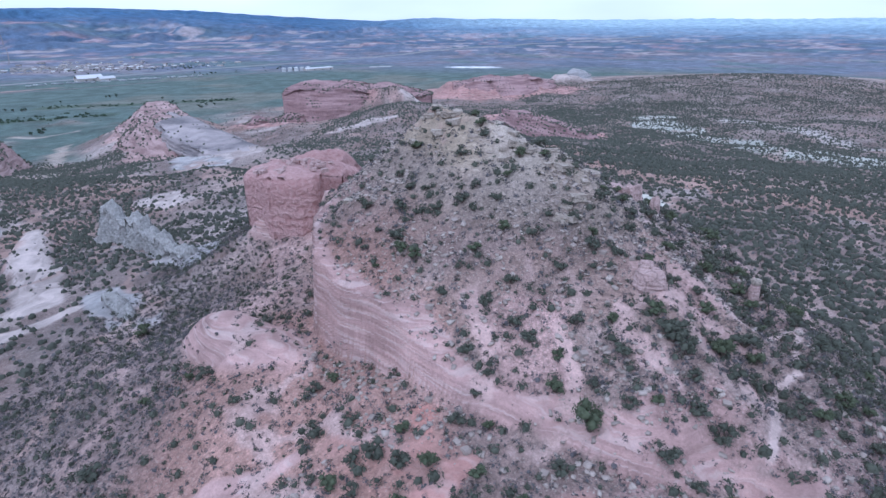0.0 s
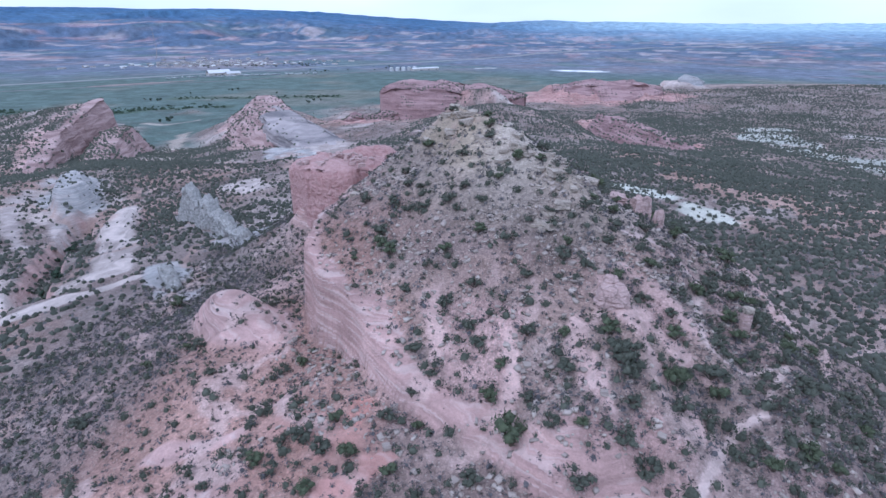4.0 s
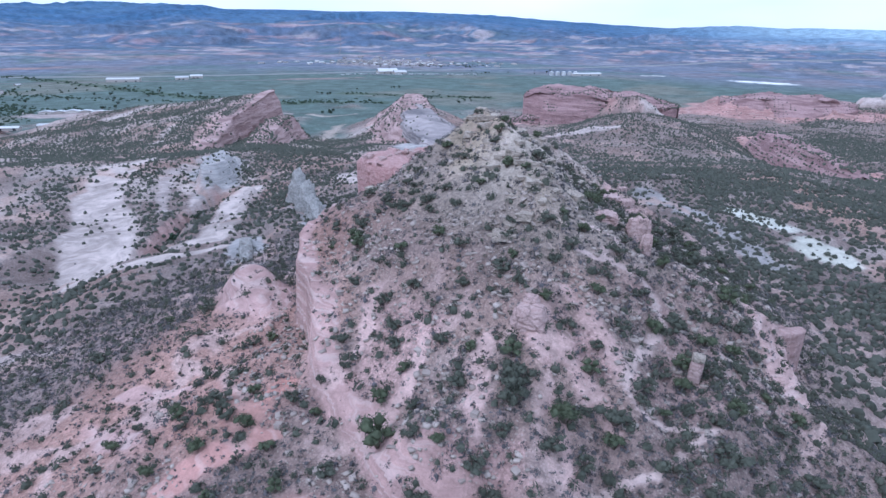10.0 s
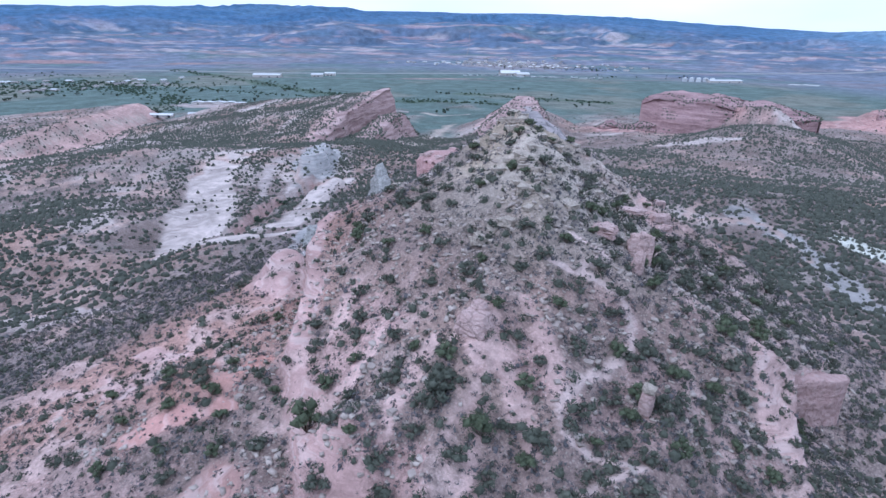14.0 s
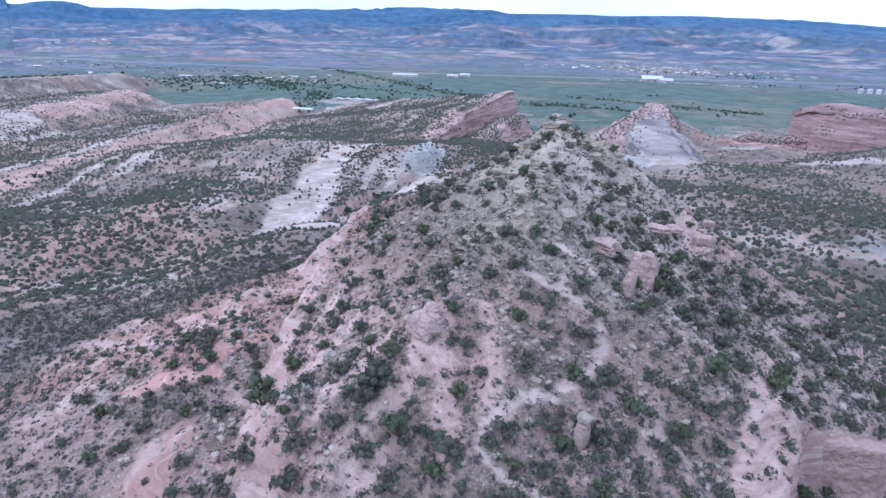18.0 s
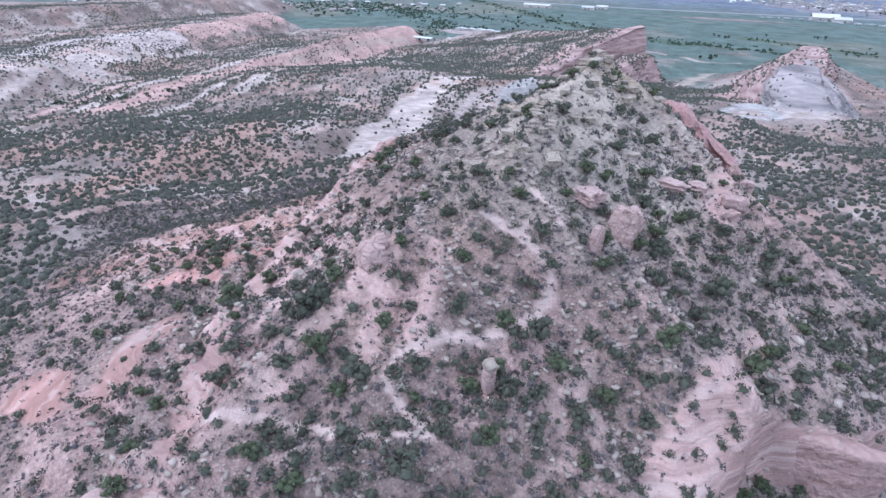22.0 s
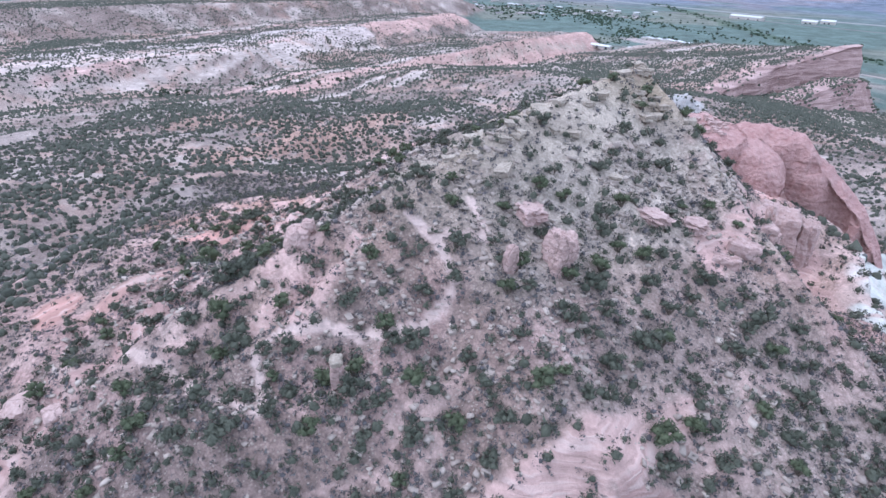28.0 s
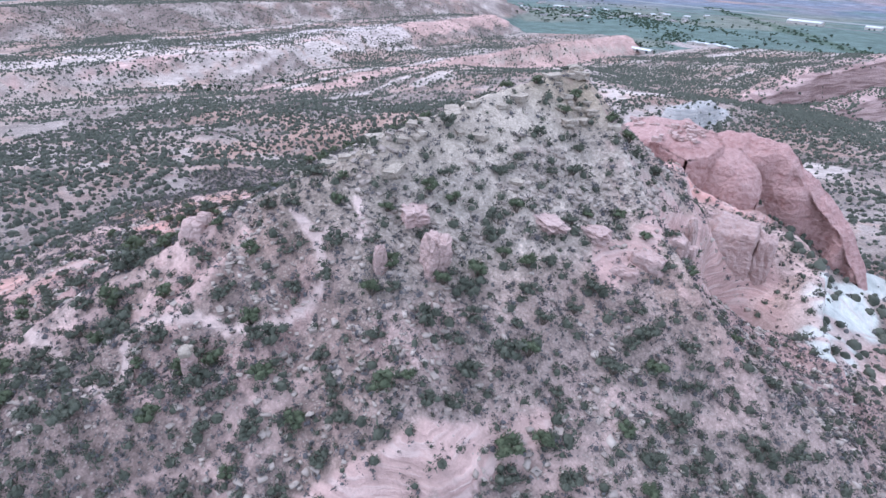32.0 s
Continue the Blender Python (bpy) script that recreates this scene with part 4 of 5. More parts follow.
joined("sagebrush", [leaves(rng, np.stack([x, y, height_at(x, y)], -1), rng.uniform(0.18, 0.55, len(x)), 12, 0.4, 0.2)], SAGE, "low grey-green sagebrush tufts among the stones", "sagebrush")


def far_chance(x, y):
    green = field_at(valley, x, y)
    return (~inside_near(x, y)) * (1 - 0.985 * green) * (1 - 0.93 * field_at(BARE, x, y)) * (0.3 + 0.7 * smooth(-0.45, 0.2, fbm(x, y, 55, 4, 92))) 


lots = []
for n, x0, x1, y0, y1, per in ((35000, -330, 60, -130, 420, 2), (15000, -690, -330, 300, 640, 1), (30000, 40, 330, 60, 460, 2), (54000, -760, -250, -420, 600, 1), (34000, -1300, 300, -700, 1250, 1), (62000, 150, 900, 350, 1350, 1), (34000, -160, 420, 380, 1000, 1), (30000, -1200, -600, -650, 200, 1)):
    x, y = scatter(rng, n, x0, x1, y0, y1, far_chance)
    size = rng.uniform(0.5, 1.0, len(x)) ** 1.7 * (1.6 if per == 2 else 1.9)
    if per == 1:
        lots.append(cones(rng, x, y, height_at(x, y), size))
    else:
        lots.append(low_bushes(rng, x, y, height_at(x, y), size, 1))
        lots.append(leaves(rng, np.stack([x, y, height_at(x, y) + 0.1 * size], -1), size * 0.9, 14, 0.2))
joined("juniper_woodland", lots, WOODLAND, "scattered dark juniper woodland over the desert hills", "woodland")
x, y = scatter(rng, 15000, -330, 200, -130, 420, far_chance)
joined("sagebrush_scrub", [cones(rng, x, y, height_at(x, y), rng.uniform(0.35, 0.9, len(x)))], SAGE, "pale grey sagebrush scrub between the junipers", "scrub")


# ---- scree ----
BOX = np.array([(-1, -1, -1), (1, -1, -1), (1, 1, -1), (-1, 1, -1), (-1, -1, 1), (1, -1, 1), (1, 1, 1), (-1, 1, 1)], float)
BOX_FACES = np.array([(0, 1, 5, 4), (1, 2, 6, 5), (2, 3, 7, 6), (3, 0, 4, 7), (4, 5, 6, 7), (3, 2, 1, 0)])


def stones(rng, x, y, z, size):
    """Angular blocks, half sunk, each one broken its own way."""
    n = len(x)
    v = BOX[None] * np.stack([size * rng.uniform(0.6, 1.3, n), size * rng.uniform(0.5, 1.0, n), size * rng.uniform(0.25, 0.6, n)], -1)[:, None]
    v = v * rng.uniform(0.65, 1.15, (n, 8, 1))
    a = rng.uniform(0, 6.3, n)
    c, s = np.cos(a)[:, None], np.sin(a)[:, None]
    vx, vy = v[..., 0] * c - v[..., 1] * s, v[..., 0] * s + v[..., 1] * c
    vz = v[..., 2] + vx * rng.uniform(-0.4, 0.4, (n, 1)) + vy * rng.uniform(-0.4, 0.4, (n, 1))
    v = np.stack([vx + x[:, None], vy + y[:, None], vz + z[:, None] + 0.15 * size[:, None]], -1)
    return v.reshape(-1, 3), (BOX_FACES[None] + 8 * np.arange(n)[:, None, None]).reshape(-1, 4)


def scree_chance(x, y):
    h = height_at(x, y)
    return inside_near(x, y) * (0.4 + 0.6 * smooth(200, 214, h)) * (1 - 0.6 * field_at(BARE, x, y)) * smooth(-0.4, 0.4, fbm(x, y, 11, 3, 93))


x, y = scatter(rng, 38000, -30, 85, 45, 200, scree_chance)
joined("scree", [stones(rng, x, y, height_at(x, y), 0.12 + 0.5 * rng.uniform(0, 1, len(x)) ** 3)], TALUS, "loose angular grey and tan scree stones on the slope", "scree")

# ---- rock formations that rise from the land ----
def lofted(name, spine, foot, mat, label, batter=(0.15, 0.15), flute=0.8, wave=5.0, beds=0.4, bed=2.0, roof=0.0, crown=0.6, seed=1, walls=16, step=1.2, ribs=0.0):
    """A long body of rock over a line of (x, y, top, half width): fluted, bedded walls and an uneven roof."""
    pts = [np.array(p, float) for p in spine]
    rows = []
    for k in range(len(pts) - 1):
        p0, p1, p2, p3 = pts[max(k - 1, 0)], pts[k], pts[k + 1], pts[min(k + 2, len(pts) - 1)]
        n = max(2, int(np.linalg.norm((p2 - p1)[:2]) / step))
        for i in range(n):
            t = i / n
            rows.append(0.5 * (2 * p1 + (p2 - p0) * t + (2 * p0 - 5 * p1 + 4 * p2 - p3) * t * t + (3 * p1 - p0 - 3 * p2 + p3) * t ** 3))
    rows = np.array(rows + [pts[-1]])
    run = np.concatenate([[0], np.cumsum(np.linalg.norm(np.diff(rows[:, :2], axis=0), axis=1))])
    d = np.gradient(rows[:, :2], axis=0)
    d /= np.linalg.norm(d, axis=1)[:, None]
    side = np.stack([-d[:, 1], d[:, 0]], -1)
    half = rows[:, 3]
    rows[:, 2] += 0.9 * crown * fbm(run, run * 0, wave * 1.3, 4, seed + 31)
    end = np.clip(np.minimum(run, run[-1] - run) / half, 0, 1)
    half = half * np.maximum(np.sqrt(1 - (1 - end) ** 2), 0.06)
    h = np.linspace(0, 1, walls)
    across = np.cos(np.linspace(0, math.pi, 13))[1:-1]
    columns = []
    for sign, lean in ((1, batter[0]), (-1, batter[1])):
        wall = []
        for q in h:
            z = foot + (rows[:, 2] + roof * sign * half - foot) * q
            a = run * 1.0 + (500 if sign < 0 else 0)
            out = half + lean * (1 - q) * (rows[:, 2] - foot) * np.maximum(end, 0.15)
            push = flute * fbm(a, z * 0.22, wave, 4, seed) + 0.35 * flute * fbm(a, z, wave * 0.4, 3, seed + 9) + beds * fbm(z + 0.6 * fbm(a, z, 25, 2, seed + 5), a * 0.02, bed, 3, seed + 3)
            cleft = smooth(0.8, 1.0, 1 - np.abs(fbm(a, z * 0.1, wave * 1.7, 3, seed + 21))) * smooth(0, 0.2, q)
            push = push - ribs * np.abs(fbm(a, z * 0.06, wave * 0.8, 3, seed + 41)) ** 0.6 * smooth(0, 0.25, q)
            out = out + (push - 1.1 * flute * cleft) * np.maximum(end, 0.2) - 0.1 * half * smooth(0.9, 1.0, q)
            wall.append(np.column_stack([rows[:, :2] + side * (sign * out)[:, None], z]))
        columns.append(wall)
    roofs = []
    for q in across:
        p = rows[:, :2] + side * (0.9 * half * q)[:, None]
        z = rows[:, 2] + roof * half * q + crown * (1 - q * q) * 0.8 + crown * fbm(p[:, 0], p[:, 1], 4 * wave / 5, 4, seed + 7)
        roofs.append(np.column_stack([p, z]))
    columns = columns[0] + roofs + columns[1][::-1]
    n, m = len(rows), len(columns)
    v = np.concatenate(columns)
    i, j = np.meshgrid(np.arange(n - 1), np.arange(m - 1))
    i, j = i.ravel(), j.ravel()
    f = np.stack([j * n + i, (j + 1) * n + i, (j + 1) * n + i + 1, j * n + i + 1], -1)
    ob = sheet(name, v, f, mat, True)
    return tagged(ob, label, "rock formation")


BUTTE_STONE = bedded("red_butte_sandstone", (0.37, 0.205, 0.19), (0.56, 0.375, 0.35), 0, 3.0, 0.35, 0.65)
FAR_RED = bedded("dark_red_sandstone", (0.20, 0.12, 0.12), (0.46, 0.31, 0.30), 0, 4.0, 0.65, 0.4)
GREY_STONE = bedded("grey_white_sandstone", (0.23, 0.225, 0.215), (0.48, 0.46, 0.43), 0, 2.0, 0.3, 0.75)
BANDED_GREY = bedded("banded_grey_sandstone", (0.15, 0.14, 0.145), (0.45, 0.39, 0.375), 0, 5.0, 0.85, 0.15)
HOGBACK = bedded("pink_bedded_sandstone", (0.22, 0.14, 0.13), (0.50, 0.36, 0.335), 0, 3.0, 0.75, 0.35)
PINK_STONE = bedded("pink_slickrock", (0.41, 0.28, 0.255), (0.57, 0.43, 0.40), 0, 2.0, 0.3, 0.7)
lofted("red_butte", [(-71, 190, 197, 4), (-66, 193, 199, 11.5), (-54, 196, 200, 14.5), (-43, 198, 200, 13.5), (-37, 196, 198, 6)], 168, BUTTE_STONE, "flat-topped red sandstone butte with sheer bedded walls", (0.12, 0.12), 1.1, 9, 0.45, 3.5, 0.0, 1.3, 3, 24, 0.7)
spine = lofted("spine", [(-56, 208, 197.5, 8), (-50, 218, 197.5, 7), (-44, 226, 196, 5.5), (-37, 235, 188.5, 5), (-30, 242, 180.5, 4.5), (-24, 247, 171, 4), (-21, 250, 163, 3)], 150, BUTTE_STONE, "sheer smooth red sandstone spine", (0.45, 0.06), 2.4, 11, 0.4, 4.5, 0.1, 2.4, 5, 24, 0.6)
buttress = lofted("buttress", [(-58, 199, 198.5, 5), (-48, 205, 198.5, 8), (-40, 210, 197, 6.5), (-34, 213.5, 193.5, 4.5), (-30, 215.5, 187, 3)], 160, BUTTE_STONE, "pink-red sandstone buttress", (0.08, 0.2), 1.2, 7, 0.3, 4, 0.0, 1.0, 45, 20, 0.6)
for ob in (spine, buttress):
    ob.parent = bpy.data.objects["red_butte"]
    del ob["category"]
lofted("grey_tower", [(-172, 264, 152, 2.5), (-162, 255, 164, 4), (-148, 243, 162, 3.5), (-136, 233, 165, 4.2), (-121, 221, 160, 3.5), (-107, 210, 161, 4), (-95, 200, 152, 2.5)], 132, GREY_STONE, "grey-white fluted sandstone towers above wooded ground", (0.12, 0.38), 1.4, 5, 0.4, 3.5, 0.0, 3.6, 7, 30, 0.4, 3.6)
lofted("grey_tower", [(-124, 178, 150, 2), (-115, 169, 161, 3), (-104, 158, 160, 3.2), (-95, 148, 154, 2.4)], 140, GREY_STONE, "pale grey-blue fluted rock knob beside the orange mound", (0.25, 0.45), 1.4, 4, 0.3, 3.0, 0.0, 2.6, 8, 24, 0.4, 2.6)
roofs = []
roofs.append(lofted("sandstone_butte", [(-246, 868, 140, 14), (-226, 876, 155, 34), (-180, 888, 154, 44), (-120, 896, 149, 48), (-60, 890, 145, 40), (-18, 880, 140, 22)], 88, FAR_RED, "broad dark red sandstone butte with tilted beds and bushes", (0.25, 0.5), 7.0, 34, 3.0, 8, 0.06, 5.0, 11, 18, 3.5))
roofs.append(lofted("sandstone_bench", [(-300, 832, 106, 14), (-280, 834, 115, 24), (-256, 838, 111, 22), (-228, 848, 115, 24), (-195, 862, 108, 14)], 84, FAR_RED, "low rounded red sandstone bench before the butte", (0.25, 0.3), 4.5, 16, 1.8, 6, 0.0, 3.5, 12, 14, 2.5))
roofs.append(lofted("tilted_slab", [(-352, 706, 139, 10), (-314, 652, 141, 20), (-262, 584, 140, 25), (-210, 528, 137, 24), (-162, 484, 131, 18), (-124, 452, 123, 8)], 100, BANDED_GREY, "long tilted slab of grey banded slickrock with an undercut face", (1.2, -0.05), 3.0, 26, 3.4, 7, 0.1, 2.4, 13, 24, 2.5))
roofs.append(lofted("hogback", [(-402, 386, 122, 7), (-440, 424, 130, 9), (-486, 494, 140, 9), (-522, 574, 149, 9), (-542, 620, 155, 9), (-547, 634, 155, 8)], 92, HOGBACK, "tilted pink hogback with a wooded top and a sheer end", (0.6, 0.32), 3.0, 26, 2.2, 7, -0.06, 1.6, 15, 18, 3))
roofs.append(lofted("sandstone_bench", [(-388, 430, 112, 6), (-420, 468, 119, 13), (-458, 530, 124, 15), (-492, 592, 127, 13), (-508, 622, 124, 7)], 86, HOGBACK, "smooth rounded pink sandstone bench below the hogback", (0.5, 0.7), 2.0, 24, 0.8, 7, 0.0, 1.5, 25, 14, 3))
roofs.append(lofted("terraced_rock", [(-414, 818, 135, 8), (-398, 786, 142, 15), (-362, 728, 139, 24), (-322, 668, 138, 26), (-280, 610, 134, 22), (-245, 560, 126, 14)], 88, HOGBACK, "terraced pink sandstone rock in thin tilted beds", (0.5, 1.3), 3.0, 30, 5.0, 9, 0.0, 3.0, 16, 26, 3))
roofs.append(lofted("red_wall", [(92, 850, 122, 8), (104, 805, 129, 13), (122, 745, 131, 14), (142, 685, 131, 13), (163, 628, 129, 9), (195, 570, 122, 4)], 88, FAR_RED, "long curved wall of dark red sandstone", (0.05, 0.8), 2.6, 26, 1.2, 7, -0.1, 1.6, 17, 14, 3.5))
roofs.append(lofted("red_hump", [(20, 1235, 116, 20), (80, 1250, 126, 46), (160, 1265, 124, 56), (250, 1290, 118, 38)], 82, FAR_RED, "rounded red sandstone humps at the plain's edge", (1.2, 1.2), 9, 44, 4, 8, 0.0, 7, 19, 14, 6))
lofted("white_dome", [(300, 1395, 122, 8), (318, 1400, 132, 17), (340, 1405, 128, 15), (362, 1410, 118, 8)], 95, bedded("white_sandstone", (0.22, 0.22, 0.225), (0.43, 0.415, 0.41), 0, 4, 0.6), "pale rounded sandstone dome beyond the red humps", (0.9, 0.9), 3, 22, 2, 6, 0.0, 2.5, 21, 12, 5)
ALCOVE_STONE = bedded("rose_slickrock", (0.37, 0.235, 0.215), (0.53, 0.38, 0.35), 0, 2.5, 0.3, 0.6)
lofted("slickrock_wall", [(82, 155, 183.8, 1.2), (79, 150, 185, 2.2), (75, 146, 186, 2.6), (71.5, 141.5, 186.3, 2.6), (70.5, 136, 186, 2.4), (71, 130, 185.3, 2.0), (73, 123, 184, 1.5), (76, 115, 182, 1.0)], 170, ALCOVE_STONE, "smooth concave wall of pink slickrock on the hill's foot", (0.05, 0.02), 0.45, 7, 0.25, 3, 0.1, 0.4, 23, 20, 0.45)

# bushes on the roofs of the far rocks
rng = np.random.RandomState(77)
lots = []
for ob in roofs:
    co = np.empty(len(ob.data.vertices) * 3, np.float32)
    ob.data.vertices.foreach_get("co", co)
    nor = np.empty(len(ob.data.vertices) * 3, np.float32)
    ob.data.vertices.foreach_get("normal", nor)
    co, nor = co.reshape(-1, 3), nor.reshape(-1, 3)
    flat = co[(nor[:, 2] > 0.5) & (fbm(co[:, 0], co[:, 1], 30, 3, 95) > -0.25)]
    pick = flat[rng.choice(len(flat), min(len(flat), 150 if ob.name in ("hogback", "tilted_slab") else 1100), replace=False)]
    lots.append(low_bushes(rng, pick[:, 0] + rng.uniform(-1.5, 1.5, len(pick)), pick[:, 1] + rng.uniform(-1.5, 1.5, len(pick)), pick[:, 2] - 0.4, rng.uniform(0.8, 1.9, len(pick)), 1))
joined("cliff_top_shrubs", lots, JUNIPER, "dark junipers scattered on the bare rock tops", "shrubs")

# ---- rocks that stand by themselves ----
def part(name, bm, mat, parent=None, label="", smooth_shade=False):
    """Links a bmesh as one mesh object under a thing or part."""
    me = bpy.data.meshes.new(name)
    bm.to_mesh(me)
    bm.free()
    me.materials.append(mat)
    if smooth_shade:
        me.polygons.foreach_set("use_smooth", np.ones(len(me.polygons), dtype=bool))
    ob = new(name, me)
    if parent:
        ob.parent = parent
    return tagged(ob, label) if label else ob


def rock_mesh(a, b, c, seed, boxy=0.5, beds=0.0, bed=0.8, detail=3, taper=0.0, rough=0.18):
    """A weathered body of rock a by b by c metres: squarish, noisy, cut by beds."""
    bm = bmesh.new()
    bmesh.ops.create_icosphere(bm, subdivisions=detail, radius=1.0)
    off = Vector((seed * 13.7, seed * 7.1, seed * 3.3))
    for v in bm.verts:
        p = v.co.copy()
        m = max(abs(p.x), abs(p.y), abs(p.z))
        p = p.lerp(p / m, boxy)
        near, _ = noise.voronoi(p * 1.7 + off)
        p *= 1 + rough * noise.fractal(p * 1.3 + off, 0.8, 2.0, 5) - 0.5 * rough * max(0.0, 1 - (near[1] - near[0]) / 0.22)
        w = 1 - taper * (p.z * 0.5 + 0.5)
        q = Vector((p.x * a * w, p.y * b * w, p.z * c))
        if beds:
            k = math.sin(q.z * 6.283 / bed + 1.5 * noise.noise(q * 0.3 + off))
            q.x, q.y = q.x * (1 + beds * k), q.y * (1 + beds * k)
        v.co = q
    return bm


def slab_mesh(a, b, c, seed):
    """A broken slab with sharp, slightly worn edges."""
    r = random.Random(seed)
    bm = bmesh.new()
    bmesh.ops.create_cube(bm, size=2.0)
    bmesh.ops.subdivide_edges(bm, edges=bm.edges[:], cuts=1, use_grid_fill=True)
    for v in bm.verts:
        k = 1 + r.uniform(-0.2, 0.12)
        v.co = Vector((v.co.x * a * k, v.co.y * b * (1 + r.uniform(-0.2, 0.12)), v.co.z * c * (1 + r.uniform(-0.25, 0.15))))
    bmesh.ops.bevel(bm, geom=bm.edges[:], offset=0.05 * min(a, b, c), segments=1, affect="EDGES")
    return bm


def land(x, y):
    return float(height_at(np.array([x]), np.array([y]))[0])


def outcrop(name, x, y, a, b, c, turn, mat, label, category, seed, sink=0.35, tip=(0, 0), **more):
    ob = part(name, rock_mesh(a, b, c, seed, **more), mat)
    ob.matrix_world = pose(x, y, land(x, y) + c * (1 - 2 * sink), tip[0], tip[1], turn)
    return tagged(ob, label, category)


# the balanced rock: a pink pillar under a grey cap
hoodoo = new("balanced_rock")
hoodoo.matrix_world = pose(61, 97, land(61, 97))
tagged(hoodoo, "slim pink sandstone pillar with a pale grey cap among junipers", "hoodoo")
pillar = part("pillar", rock_mesh(0.95, 0.85, 2.5, 3, 0.35, 0.06, 0.7, 4, -0.1, 0.14), RED_STONE, hoodoo, "tapering pink sandstone pillar", True)
pillar.location = (0, 0, 1.6)
cap = part("cap", rock_mesh(1.05, 0.95, 0.62, 5, 0.45, 0.0, 1, 3, 0.1, 0.2), PALE_STONE, hoodoo, "pale grey weathered cap stone", True)
cap.location = (0.05, 0.0, 4.4)
# the knob: a pink dome with a block on top
knob = new("sandstone_dome")
knob.matrix_world = pose(36, 90, land(36, 90))
tagged(knob, "smooth pink sandstone dome with a rounded block on its top", "rock")
dome = part("dome", rock_mesh(3.4, 2.9, 2.4, 11, 0.35, 0.02, 0.9, 5, 0.3, 0.11), RED_STONE, knob, "", True)
dome.location = (0.5, -1.4, -0.5)
crown_block = part("top_block", rock_mesh(1.5, 1.3, 1.0, 12, 0.45, 0.03, 0.7, 4, 0.25, 0.12), RED_STONE, knob, "rounded block of bedded pink sandstone", True)
crown_block.location = (0.2, 0.0, 1.75)

outcrop("rock_spike", 48.3, 120.8, 1.5, 1.3, 3.0, 20, RED_STONE, "pointed pink sandstone spike beside junipers", "rock", 21, 0.28, (0, 8), boxy=0.35, beds=0.03, taper=0.4, detail=4, rough=0.14)
outcrop("sandstone_outcrop", 45.6, 128.4, 2.4, 1.7, 3.6, 25, RED_STONE, "blocky red sandstone face standing out of the slope", "rock", 22, 0.36, (-10, 4), boxy=0.75, beds=0.015, bed=1.5, detail=5, rough=0.15)
# the broken cliff that faces east below the summit, and the nose at its end
for cx, cy, ca, cb, cc, turn, seed in ((39.5, 158.5, 2.2, 1.4, 2.0, 62, 31), (37.0, 163.0, 2.6, 1.6, 2.6, 55, 32), (33.5, 167.5, 2.4, 1.6, 2.8, 50, 33), (30.0, 171.0, 2.2, 1.5, 2.8, 48, 34)):
    outcrop("cliff_block", cx, cy, ca, cb, cc, turn, PINK_STONE, "pale pink jointed sandstone block of the east cliff", "rock", seed, 0.72, (0, 0), boxy=0.95, detail=4, rough=0.16, beds=0.015, bed=1.2)
outcrop("rock_fin", 26.5, 173.5, 0.9, 2.2, 4.6, 60, RED_STONE, "thin upright fin of pink sandstone on the east cliff", "rock", 35, 0.36, (0, -6), boxy=0.7, detail=4, rough=0.2)
nose = new("rock_nose")
nose.matrix_world = pose(-4.5, 198, 177)
tagged(nose, "square-edged pink sandstone nose split by a dark cleft", "rock")
for nx0, ny0, na, nb, nc, turn, seed in ((0, 0, 5.4, 5.2, 9.2, 62, 41), (2.6, 6.4, 2.3, 4.6, 8.4, 66, 42), (-5.5, -5.0, 3.6, 4.2, 9.0, 58, 43)):
    ob = part("rock_face", rock_mesh(na, nb, nc, seed, 0.9, 0.0, 1, 5, 0.1, 0.13), PINK_STONE, nose, "", True)
    ob.matrix_basis = pose(nx0, ny0, nc - 2.5, 0, 0, turn)
outcrop("rock_ledge", 39.0, 125, 2.8, 2.0, 1.2, 15, PINK_STONE, "pale layered sandstone ledge jutting from the slope", "rock", 23, 0.42, (0, 0), boxy=0.75, detail=4, rough=0.26, beds=0.06, bed=0.6)
outcrop("rock_ledge", 35, 146, 3.4, 1.8, 1.1, 30, PINK_STONE, "pale pink sandstone ledge with a shadowed undercut", "rock", 24, 0.46, (0, 0), boxy=0.75, detail=4, rough=0.26, beds=0.07, bed=0.8)
outcrop("rock_ledge", 34, 154, 2.8, 1.7, 1.1, 45, PINK_STONE, "pale pink broken sandstone ledge below the summit", "rock", 25, 0.46, (0, 0), boxy=0.75, detail=4, rough=0.26, beds=0.06, bed=0.7)
outcrop("rock_dome", 52, 48, 3.0, 2.6, 1.6, 0, RED_STONE, "low rounded red sandstone dome at the slope's foot", "rock", 26, 0.35, boxy=0.2)
outcrop("rock_dome", 55.5, 55, 2.2, 1.6, 1.2, 40, RED_STONE, "small red sandstone hump beside the trail", "rock", 27, 0.35, boxy=0.3)
